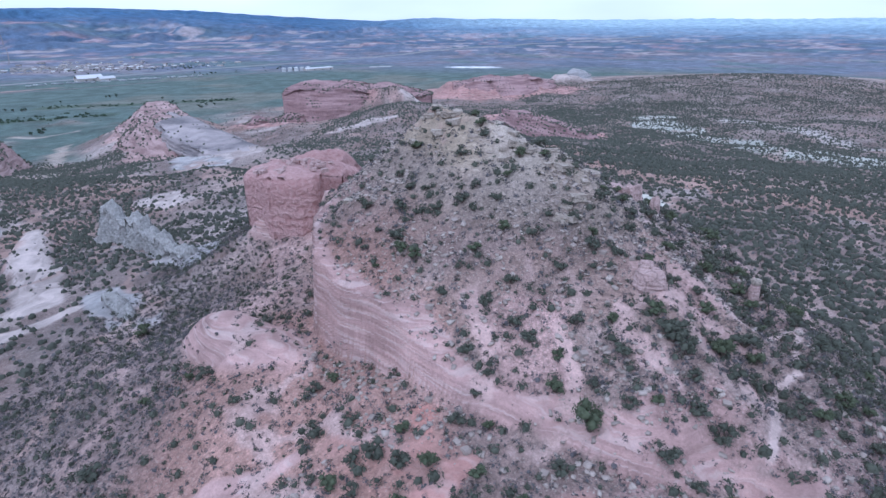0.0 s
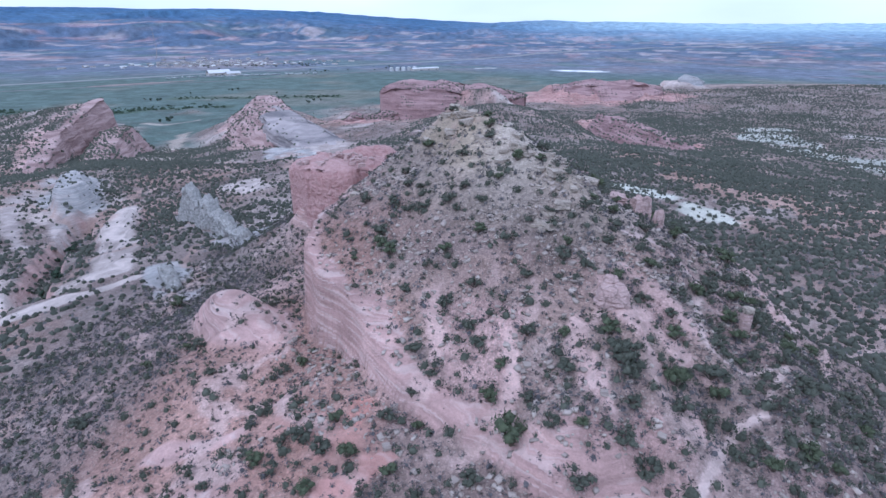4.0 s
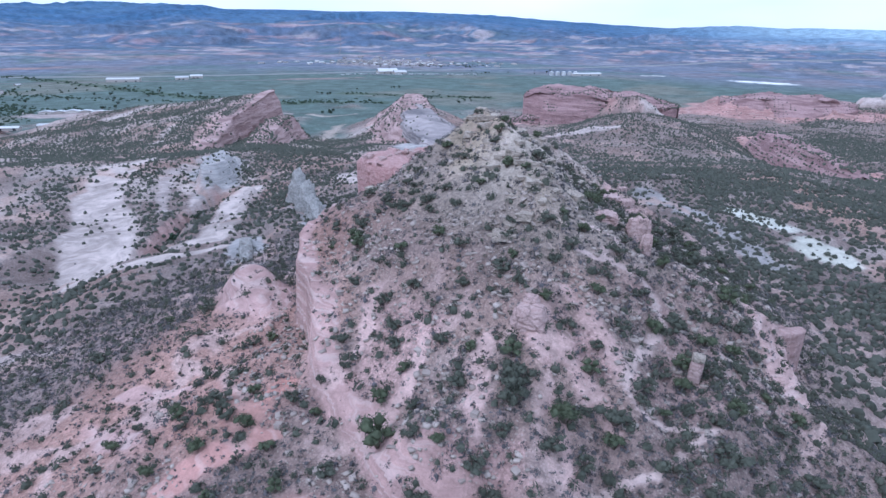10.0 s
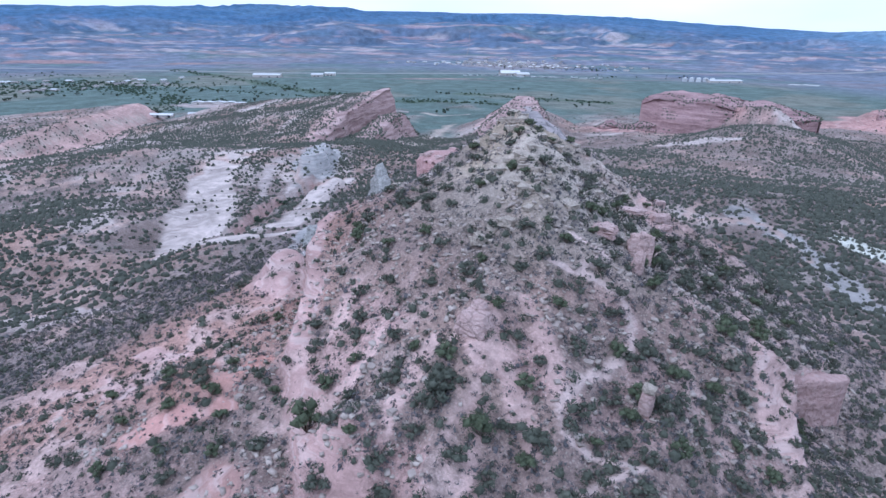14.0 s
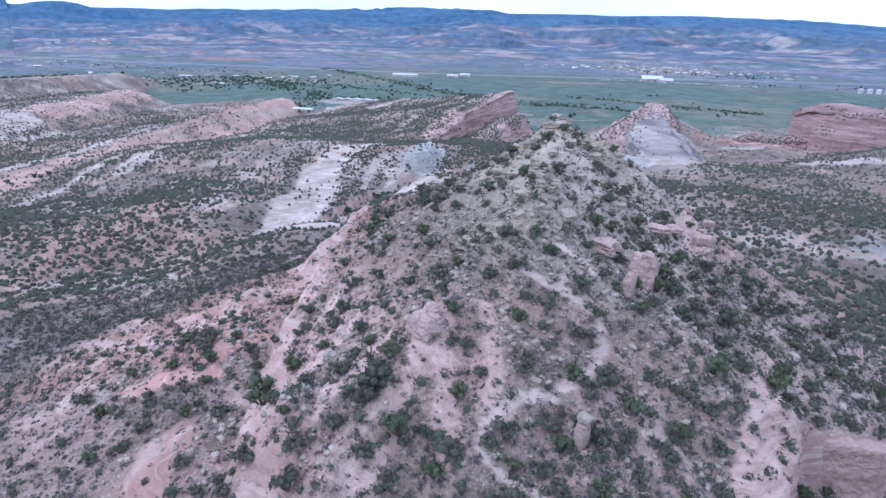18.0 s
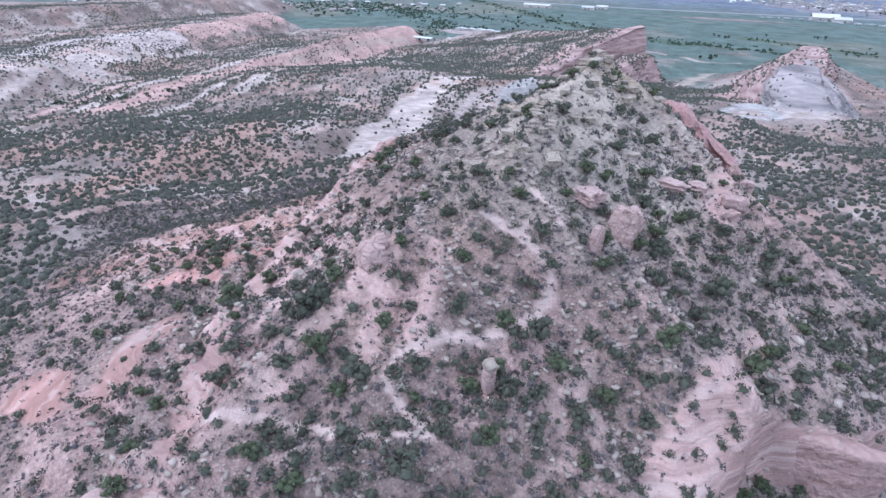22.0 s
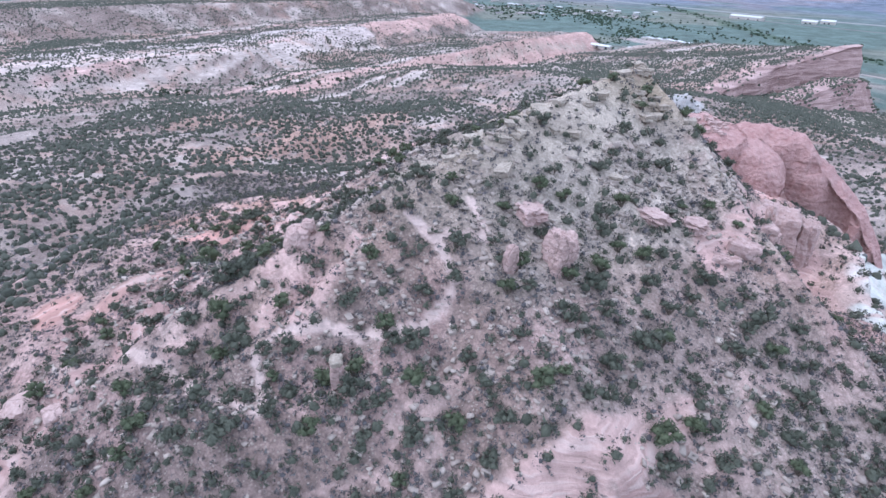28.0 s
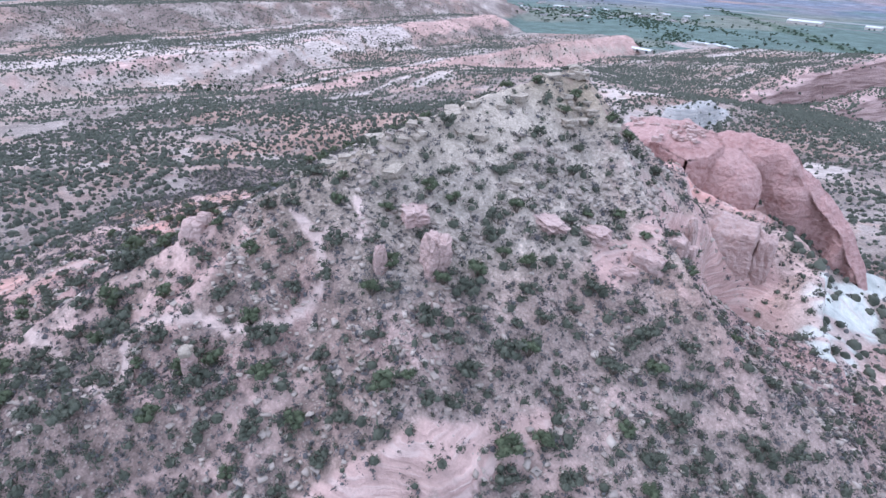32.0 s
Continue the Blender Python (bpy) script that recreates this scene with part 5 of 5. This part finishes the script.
# caprock slabs along the summit crest
r = random.Random(5)
CREST = [(-3, 155), (2, 151), (6, 147), (15, 135), (22, 124), (28, 115), (31, 107)]
slab_kinds = []
for k in range(64):
    q = 0.15 + r.random() ** 1.2 * (len(CREST) - 1.2)
    a, b = CREST[int(q)], CREST[int(q) + 1]
    off = r.gauss(0, 3.4 if k % 3 else 9)
    bx, by = a[0] + (b[0] - a[0]) * (q % 1) + off * 0.85, a[1] + (b[1] - a[1]) * (q % 1) + off * 0.5
    size = r.uniform(0.8, 1.5) if k % 5 else r.uniform(1.5, 2.1)
    m = pose(bx, by, land(bx, by) + 0.1 * size, r.uniform(-9, 9), r.uniform(-9, 9), r.uniform(0, 180)) @ Matrix.Scale(size, 4)
    if k < 7:
        ob = tagged(part("summit_slab", slab_mesh(1.0, r.uniform(0.55, 0.85), r.uniform(0.22, 0.4), 50 + k), PALE_STONE), "broken yellowish sandstone slab on the summit crest", "boulder", "summit slabs")
        slab_kinds.append(ob)
    else:
        ob = copy_thing(slab_kinds[k % 7], m)
    ob.matrix_basis = m

# rubble on the butte's top
butte = bpy.data.objects["red_butte"]
for k in range(46):
    ob = part("rubble_block", slab_mesh(r.uniform(0.6, 1.6), r.uniform(0.5, 1.1), r.uniform(0.3, 0.7), 300 + k), PINK_STONE, butte)
    ob.matrix_basis = pose(r.uniform(-66, -40), 196 + r.uniform(-9.5, 9.5), 200.6 + r.uniform(0.3, 0.9), r.uniform(-12, 12), r.uniform(-12, 12), r.uniform(0, 180))

# loose boulders: six shapes, each laid many times
kinds = []
for k in range(6):
    ob = part("boulder", slab_mesh(0.9, 0.65 + 0.05 * k, 0.35 + 0.05 * k, 70 + k), TALUS)
    tagged(ob, "angular grey-tan sandstone boulder on the stony slope", "boulder", "boulders on the hill")
    kinds.append(ob)
rng = np.random.RandomState(12)
x, y = scatter(rng, 900, -22, 76, 58, 190, scree_chance)
x, y = x[:220], y[:220]
for k, (bx, by, bz) in enumerate(zip(x, y, height_at(x, y))):
    size = rng.uniform(0.45, 1.0) ** 2 * 0.85
    m = pose(bx, by, bz + 0.12 * size, rng.uniform(-15, 15), rng.uniform(-15, 15), rng.uniform(0, 360)) @ Matrix.Scale(size, 4)
    if k < 6:
        kinds[k].matrix_world = m
    else:
        c = copy_thing(kinds[k % 6], m)
        c.matrix_basis = m


# ---- junipers that can be told apart ----
def limb(bm, a, b, r0, r1, sides=5, base=None):
    """A tapered limb from a to b, on the same foot as the others. Returns its foot."""
    a, b = Vector(a), Vector(b)
    turn = (b - a).to_track_quat("Z", "Y")
    rings = [base] if base else []
    for p, r in (() if base else ((a, r0),)) + (((a + b) / 2 + Vector((0.05, -0.04, 0)), (r0 + r1) / 2), (b, r1)):
        rings.append([bm.verts.new(p + turn @ Vector((r * math.cos(q * 6.283 / sides), r * math.sin(q * 6.283 / sides), 0))) for q in range(sides)])
    for lower, upper in zip(rings, rings[1:]):
        for q in range(sides):
            bm.faces.new((lower[q], lower[(q + 1) % sides], upper[(q + 1) % sides], upper[q]))
    bm.faces.new(rings[-1])
    return rings[0]


def plant(name, seed, mat, label, category, group, wide=1.0, tall=1.0, lobes=6, per=13, stem=0.1, share=0.3):
    """A juniper or tree about 1 m in radius: forked stem, and a crown of lobes of leaf clumps with gaps."""
    r = np.random.RandomState(seed)
    top = new(name)
    bm = bmesh.new()
    centres = []
    for k in range(lobes):
        q = k * 6.283 / lobes + r.uniform(-0.5, 0.5)
        d = r.uniform(0.25, 0.72) * wide
        centres.append((d * math.cos(q), d * math.sin(q), tall * r.uniform(0.4, 1.0)))
    foot = None
    for c in centres:
        foot = limb(bm, (0, 0, -0.15), (c[0] * 0.9, c[1] * 0.9, c[2] * 0.9), stem, stem * 0.35, 5, foot)
    part("trunk", bm, BARK, top)
    heart = clumps(r, np.array(centres), np.full(lobes, 0.36 * wide))
    spray = leaves(r, np.array(centres) - np.array([0, 0, 0.08 * tall]), np.full(lobes, 0.46 * wide), per * 6, 0.15, 0.5)
    v, f = np.concatenate([heart[0], spray[0]]), np.concatenate([heart[1], spray[1] + len(heart[0])])
    v[:, 2] = np.maximum(v[:, 2], 0.02)
    crown = sheet("crown", v, f, mat, True)
    crown.parent = top
    return tagged(top, label, category, group)


def planted(kinds, places, rng, lean=6):
    """Copies of those kinds at (x, y, radius)."""
    for k, (px, py, size) in enumerate(places):
        m = pose(px, py, land(px, py) - 0.05 * size, rng.uniform(-lean, lean), rng.uniform(-lean, lean), rng.uniform(0, 360)) @ Matrix.Diagonal((size, size, size * rng.uniform(0.8, 1.15), 1))
        ob = kinds[k] if k < len(kinds) else copy_thing(kinds[k % len(kinds)], m)
        ob.matrix_basis = m


GREEN_JUNIPER = varied("fresh_juniper_foliage", (0.058, 0.07, 0.045), (0.125, 0.145, 0.085), 3.0, bump=1.0)
junipers = [plant("juniper", 100 + k, (JUNIPER, JUNIPER, GREEN_JUNIPER)[k % 3], ("dense dark green juniper on the stony slope", "ragged dark green juniper growing among rocks", "fresh green juniper beside bare pink soil")[k % 3], "juniper", "junipers on the hill", 1.0 + 0.15 * (k % 2), 0.95 + 0.15 * (k % 3), 5 + k % 3, 13) for k in range(9)]
WEST_SLOPE = [(-6, 115, 1.6), (-10, 109, 1.7), (-6, 102, 1.7), (4, 114, 1.9), (6, 111, 1.1), (12, 104, 1.4), (3, 97, 1.2), (-17, 109, 0.9), (-14, 103, 0.9), (-11, 95, 1.0), (-11, 135, 1.3), (14, 119, 1.4), (-4, 122, 1.1), (28, 97, 2.0), (29, 100, 1.1), (18, 91, 1.0), (15, 83, 1.6), (19, 79, 1.3), (24, 74, 1.4), (9, 85, 0.8), (22, 67, 3.0), (2, 71, 1.7), (5, 75, 1.1), (7, 71, 1.1)]
ORANGE_MOUND = [(-23, 75, 2.4), (-11, 67, 2.0), (5, 62, 1.6), (-40, 86, 1.6), (-50, 97, 1.5), (-55, 99, 1.2), (32, 61, 1.9), (39, 72, 1.4), (-63, 95, 1.4), (-68, 88, 1.7), (-64, 76, 2.1), (-88, 139, 2.6)]
SOUTH_SLOPE = [(37, 80, 2.6), (38.5, 78.5, 2.2), (36, 82.5, 2.0), (39, 76, 2.4), (41, 64, 2.3), (46, 78, 2.2), (45, 80, 1.8), (52, 82, 2.4), (53, 79, 1.8), (48, 81, 1.3), (47, 91, 1.2), (47, 87, 1.8), (49, 98, 1.6), (55, 90, 1.6), (54, 103, 1.6), (56, 96, 1.8), (57, 107, 2.0), (62, 107, 2.0), (58, 121, 1.7), (32, 108, 1.6), (29, 83, 1.3), (56, 104, 1.6), (55, 86, 1.4), (57, 67, 1.5), (57, 71, 1.3), (67, 83, 2.2), (63, 71, 1.9), (66, 77, 1.6), (59, 114, 1.3), (59, 99, 1.8), (63, 99, 1.9)]
EAST_SLOPE = [(52, 123, 1.4), (52, 120, 1.6), (56, 132, 1.9), (49, 134, 2.0), (35, 141, 1.7), (29, 138, 2.0), (23, 129, 1.6), (64, 123, 2.2), (51, 158, 1.8), (56, 154, 2.1), (67, 139, 2.2), (46, 159, 1.6), (67, 118, 1.5), (42, 139, 1.6), (66, 158, 2.2), (70, 139, 1.8), (56, 142, 1.9), (62, 174, 2.1), (67, 172, 2.0), (38, 113, 1.3), (37, 138, 1.9), (40, 137, 1.7), (36, 131, 1.5), (42, 146, 1.7), (57, 139, 2.2), (46, 135, 2.0), (55, 128, 2.1), (53, 134, 1.6), (63, 126, 1.2), (64, 117, 1.4)]
NORTH_EAST = [(50, 160, 2.0), (54, 161, 2.0), (60, 146, 1.4), (60, 163, 2.0), (63, 155, 1.7), (64, 132, 1.5)]
rng = np.random.RandomState(33)
told_apart = WEST_SLOPE + ORANGE_MOUND + SOUTH_SLOPE + EAST_SLOPE + NORTH_EAST
fill_x, fill_y = apart(*scatter(rng, 2600, -75, 80, 42, 195, lambda x, y: near_chance(x, y) ** 1.4), 4.0)
fill = [(a, b, rng.uniform(0.75, 1.0) ** 1.5 * 1.75) for a, b in zip(fill_x, fill_y) if all((a - p[0]) ** 2 + (b - p[1]) ** 2 > 12 for p in told_apart)]
fill = sorted(fill, key=lambda p: (p[0] - 75) ** 2 + (p[1] - 80) ** 2)[:190]
planted(junipers, told_apart + fill, rng)

# ---- the valley: roads, buildings and trees ----
ASPHALT = varied("worn_asphalt", (0.19, 0.19, 0.2), (0.28, 0.275, 0.275), 0.05, 0.9)
BALLAST = varied("rail_ballast", (0.13, 0.12, 0.12), (0.22, 0.2, 0.2), 0.1, 0.95)
DIRT = varied("dirt_road", (0.26, 0.22, 0.20), (0.36, 0.31, 0.29), 0.05, 0.95)
METAL_ROOF = varied("pale_metal_roof", (0.42, 0.42, 0.43), (0.68, 0.68, 0.68), 0.3, 0.45, "object", 0.0, 0.4)
GREY_ROOF = varied("grey_shingle_roof", (0.12, 0.12, 0.13), (0.45, 0.40, 0.38), 0.3, 0.9, "object")
STUCCO = varied("painted_wall", (0.32, 0.27, 0.24), (0.72, 0.68, 0.64), 0.4, 0.9, "object", 0.05)
DARK = varied("dark_opening", (0.03, 0.03, 0.035), (0.06, 0.06, 0.065), 1.0, 0.5)
PAINTED = varied("painted_steel", (0.1, 0.11, 0.14), (0.75, 0.75, 0.75), 0.2, 0.4, "object", 0.0, 0.5)


def ribbon(name, pts, half, mat, label, lift=0.35, step=14.0):
    """A road that follows the land along a smoothed line."""
    line = []
    for k in range(len(pts) - 1):
        p0, p1, p2, p3 = (np.array(pts[min(max(q, 0), len(pts) - 1)], float) for q in (k - 1, k, k + 1, k + 2))
        n = max(2, int(np.linalg.norm(p2 - p1) / step))
        for i in range(n):
            t = i / n
            line.append(0.5 * (2 * p1 + (p2 - p0) * t + (2 * p0 - 5 * p1 + 4 * p2 - p3) * t * t + (3 * p1 - p0 - 3 * p2 + p3) * t ** 3))
    line = np.array(line)
    d = np.gradient(line, axis=0)
    d /= np.linalg.norm(d, axis=1)[:, None]
    side = np.stack([-d[:, 1], d[:, 0]], -1) * half
    edges = [line + side, line + side * 0.9, line - side * 0.9, line - side]
    v = []
    for k, e in enumerate(edges):
        z = np.maximum(height_at(e[:, 0], e[:, 1]), height_at(line[:, 0], line[:, 1])) + (lift if k in (1, 2) else -0.6)
        v.append(np.column_stack([e, z]))
    n = len(line)
    v = np.concatenate(v)
    i = np.arange(n - 1)
    f = np.concatenate([np.stack([i + a * n, i + 1 + a * n, i + 1 + (a + 1) * n, i + (a + 1) * n], -1)[:, ::-1] for a in range(3)])
    return tagged(sheet(name, v, f, mat), label, "road", kind="structure")


ribbon("road", [(-3000, -420), (-2869, -188), (-2660, 180), (-2300, 560), (-1810, 982), (-1548, 1201), (-1255, 1549), (-893, 2053), (-511, 2455), (1, 2926), (603, 3194), (1200, 3400)], 17, ASPHALT, "pale grey four-lane highway across the valley")
ribbon("railway", [(-1900, 640), (-1334, 1162), (-1010, 1440), (-856, 1600), (-594, 1940), (-197, 2397), (150, 2750)], 6, BALLAST, "dark railway line along the highway")
ribbon("road", [(-1650, 2200), (-1701, 2278), (-1944, 2609), (-2204, 2944)], 2, BALLAST, "pale dirt road climbing from the village")
ribbon("road", [(-1460, 2010), (-1330, 2120), (-1180, 2180), (-1040, 2260)], 6, DIRT, "pale village street between houses")
ribbon("road", [(-1090, 560), (-1000, 560), (-900, 600), (-780, 690), (-700, 760), (-640, 790)], 4, DIRT, "dirt track along the valley floor")


def box_bm(a, b, c, bevel=0.0):
    bm = bmesh.new()
    bmesh.ops.create_cube(bm, size=1.0, matrix=Matrix.Translation((0, 0, c / 2)) @ Matrix.Diagonal((a, b, c, 1)))
    return bm


def gable_bm(a, b, z, rise, eave=0.5):
    """A gabled roof with its overhang and thickness."""
    bm = bmesh.new()
    x, y = a / 2 + eave, b / 2 + eave
    rows = []
    for q in (-x, x):
        rows.append([bm.verts.new(p) for p in ((q, -y, z - 0.15), (q, 0, z + rise), (q, y, z - 0.15), (q, y, z - 0.4), (q, 0, z + rise - 0.3), (q, -y, z - 0.4))])
    for k in range(6):
        bm.faces.new((rows[0][k], rows[1][k], rows[1][(k + 1) % 6], rows[0][(k + 1) % 6]))
    bm.faces.new(rows[0][::-1]), bm.faces.new(rows[1])
    return bm


def building(name, a, b, c, rise, roof_mat, label, category, group="", doors=1, windows=2):
    top = new(name)
    part("wall", box_bm(a, b, c), STUCCO, top)
    part("roof", gable_bm(a, b, c, rise), roof_mat, top)
    for k in range(doors):
        d = part("door", box_bm(1.2 if c < 4 else 4, 0.12, 2.1 if c < 4 else 3.6), DARK, top)
        d.location = (-a * 0.2 + k * a * 0.3, -b / 2 - 0.03, 0)
    for k in range(windows):
        w = part("window", box_bm(1.4, 0.12, 1.1), DARK, top)
        w.location = (a * (0.15 + 0.25 * k), -b / 2 - 0.03, 1.0)
    return tagged(top, label, category, group)


def set_down(ob, x, y, turn, sink=0.3, scale=1.0):
    ob.matrix_basis = pose(x, y, land(x, y) - sink, 0, 0, turn) @ Matrix.Scale(scale, 4)
    return ob


# sheds and halls
set_down(building("warehouse", 70, 34, 8, 9, METAL_ROOF, "large white metal-roofed hall beside the railway", "hall", doors=2, windows=0), -1051, 1705, 50)
set_down(building("warehouse", 44, 26, 7, 6, METAL_ROOF, "smaller white metal-roofed hall beside the larger", "hall", doors=2, windows=0), -1000, 1706, 50)
set_down(building("warehouse", 84, 30, 8, 3, METAL_ROOF, "long low pale metal warehouse on the green plain", "warehouse", doors=3, windows=0), -1496, 1032, 42)
set_down(building("warehouse", 36, 18, 7, 3, METAL_ROOF, "low white shed beside a gravel yard", "shed", doors=2, windows=0), -1415, 1160, 45)
set_down(building("warehouse", 34, 16, 8, 3, METAL_ROOF, "low white shed with dark doors by the highway", "shed", doors=2, windows=0), -1417, 1213, 45)
set_down(building("warehouse", 110, 26, 7, 2.5, METAL_ROOF, "long white-roofed depot beside the tracks", "depot", doors=3, windows=0), -440, 2036, 45)
set_down(building("stable", 78, 12, 4, 2, METAL_ROOF, "long white-roofed stable at the rock's foot", "stable", doors=4, windows=0), -880, 520, 48)
set_down(building("stable", 60, 10, 4, 2, METAL_ROOF, "long white-roofed building below the red hogback", "stable", doors=3, windows=0), -868, 418, 40)
barn = building("barn", 13, 24, 4, 1.8, METAL_ROOF, "short white-roofed barn in a row", "barn", "row of barns", 1, 0)
set_down(barn, -1046, 580, -42)
for k in range(1, 8):
    set_down(copy_thing(barn, Matrix()), -1046 + 19 * k, 580 + 12.5 * k, -42)
# storage tanks
def tank_bm():
    bm = bmesh.new()
    bmesh.ops.create_cone(bm, cap_ends=True, segments=16, radius1=7, radius2=7, depth=12, matrix=Matrix.Translation((0, 0, 6)))
    bmesh.ops.create_cone(bm, cap_ends=True, segments=16, radius1=7.2, radius2=0.6, depth=2.2, matrix=Matrix.Translation((0, 0, 13.1)))
    return bm
tank = tagged(part("storage_tank", tank_bm(), METAL_ROOF), "white cylindrical storage tank with a shallow cone top", "tank", "storage tanks")
set_down(tank, -540, 1960, 0)
for k in range(1, 5):
    set_down(copy_thing(tank, Matrix()), -540 + 17 * k, 1960 + 15 * k, 0)
# the village and the houses among trees
houses = [building("house", 13 + 3 * k, 8 + k, 3, 1.8, (GREY_ROOF, METAL_ROOF, GREY_ROOF)[k], ("small tan house with a grey shingle roof", "small house with a pale metal roof", "low brown house with a grey roof")[k], "house", "houses in the valley") for k in range(3)]
rng = np.random.RandomState(61)
spots = []
while len(spots) < 120:
    a, b = rng.normal(0, 1, 2)
    hx, hy = -1290 + 190 * a - 60 * b, 2110 + 70 * a + 135 * b
    if hx - hy > -3850 and (hx + 1290) * 0.55 + 2000 < hy and all((hx - p) ** 2 + (hy - q) ** 2 > 500 for p, q in spots):
        spots.append((hx, hy))
for c in ((-2540, 10, 60, 12), (-2300, 120, 60, 8), (-1500, 690, 50, 10), (-3135, 380, 60, 12), (-1850, 80, 120, 22), (-1600, 480, 90, 14), (-1750, 250, 110, 14)):
    for k in range(c[3]):
        spots.append((c[0] + c[2] * rng.normal(), c[1] + 1.6 * c[2] * rng.normal()))
for k, (hx, hy) in enumerate(spots):
    ob = houses[k] if k < 3 else copy_thing(houses[k % 3], Matrix())
    set_down(ob, hx, hy, rng.uniform(0, 180), 0.5, rng.uniform(0.85, 1.4))


# parked trailers beside the tracks
def trailer():
    top = new("truck_trailer")
    body = part("body", box_bm(13, 2.6, 2.7), PAINTED, top)
    body.location = (0, 0, 1.1)
    for k in (-4.5, -3.3, 4.2):
        bm = bmesh.new()
        bmesh.ops.create_cone(bm, cap_ends=True, segments=10, radius1=0.52, radius2=0.52, depth=2.5, matrix=Matrix.Rotation(radians(90), 4, "X"))
        w = part("wheel", bm, DARK, top)
        w.location = (k, 0, 0.55)
    return tagged(top, "parked box trailer beside the railway", "trailer", "parked trailers")


first = trailer()
set_down(first, -1120, 1545, 45, 0)
for k in range(1, 46):
    q = k / 46
    set_down(copy_thing(first, Matrix()), -1120 + 360 * q + rng.uniform(-10, 10), 1545 + 250 * q + rng.uniform(-22, 22) + 25, 45 + rng.choice([0, 0, 90]), 0)

def far_from_rock(x, y):
    return math.hypot(x, y) > 560


# valley trees
cottonwoods = [plant("cottonwood", 300 + k, COTTONWOOD, "dark green cottonwood on the valley floor", "tree", "trees in the valley", 1.0, 1.5, 6, 9, 0.07, 0.4) for k in range(4)]
GROVES = [(-613, 844, 14, 5), (-760, 1289, 10, 4), (-470, 1150, 30, 7), (-1333, 857, 60, 7), (-1253, 901, 60, 7), (-1074, 867, 50, 8), (-1030, 686, 35, 6), (-807, 1138, 70, 5), (-640, 1170, 70, 5), (-1871, -20, 60, 10), (-1833, 80, 60, 10), (-1850, 180, 60, 9), (-1640, 300, 50, 14), (-1664, 393, 40, 12), (-1678, 460, 50, 9), (-1607, 540, 50, 8), (-1583, 620, 50, 7), (-1504, 711, 50, 8)]
THICKETS = [(-1249, 667, 35, 6), (-1267, 553, 30, 6), (-1359, 411, 40, 7), (-1364, 332, 40, 6), (-900, 455, 16, 6), (-880, 430, 12, 4), (-446, -120, 11, 8), (-420, -128, 9, 6), (-472, -58, 9, 6), (-447, -14, 9, 6), (-436, 25, 9, 5), (-1150, 2080, 120, 16), (-950, 2200, 60, 8), (-760, 1900, 60, 8), (-600, 2080, 60, 7), (-195, 200, 6, 6), (-185, 182, 5, 4), (-208, 220, 6, 6), (-222, 238, 6, 5), (-172, 166, 4, 3)]
places = []
for gx0, gy0, spread, n in GROVES + THICKETS:
    for k in range(n):
        places.append((gx0 + spread * rng.normal() * 0.7, gy0 + spread * rng.normal(), rng.uniform(2.5, 5.0) if far_from_rock(gx0, gy0) else rng.uniform(1.8, 3.2)))
planted(cottonwoods, places, rng, 3)

# brush along the creeks and field edges
lots = []
for pts, spread, n in (([(-1900, 940), (-1420, 920), (-1050, 880), (-800, 900), (-620, 1010)], 14, 260), ([(-1400, 700), (-1150, 760), (-900, 830), (-700, 1050)], 10, 160), ([(-800, 1130), (-620, 1170), (-450, 1220)], 12, 120), ([(-1700, 560), (-1500, 620), (-1300, 560), (-1000, 620)], 22, 220), ([(-950, 440), (-1050, 520), (-1180, 600)], 22, 120), ([(-1880, -60), (-1640, 320), (-1400, 700)], 75, 900), ([(-1750, -200), (-1560, 180)], 60, 300), ([(-2500, 150), (-2100, 420), (-1800, 700)], 40, 160), ([(-1350, 2050), (-1150, 2120), (-900, 2230)], 45, 170)):
    t = np.sort(rng.uniform(0, len(pts) - 1.001, n))
    k = t.astype(int)
    p = np.array(pts, float)
    a = p[k] + (p[k + 1] - p[k]) * (t - k)[:, None] + rng.normal(0, spread, (n, 2))
    lots.append(low_bushes(rng, a[:, 0], a[:, 1], height_at(a[:, 0], a[:, 1]), rng.uniform(1.2, 3.4, n) * (1.5 if n > 190 else 1.1), 3))
joined("creek_brush", lots, COTTONWOOD, "dark green brush along the valley creeks", "brush")
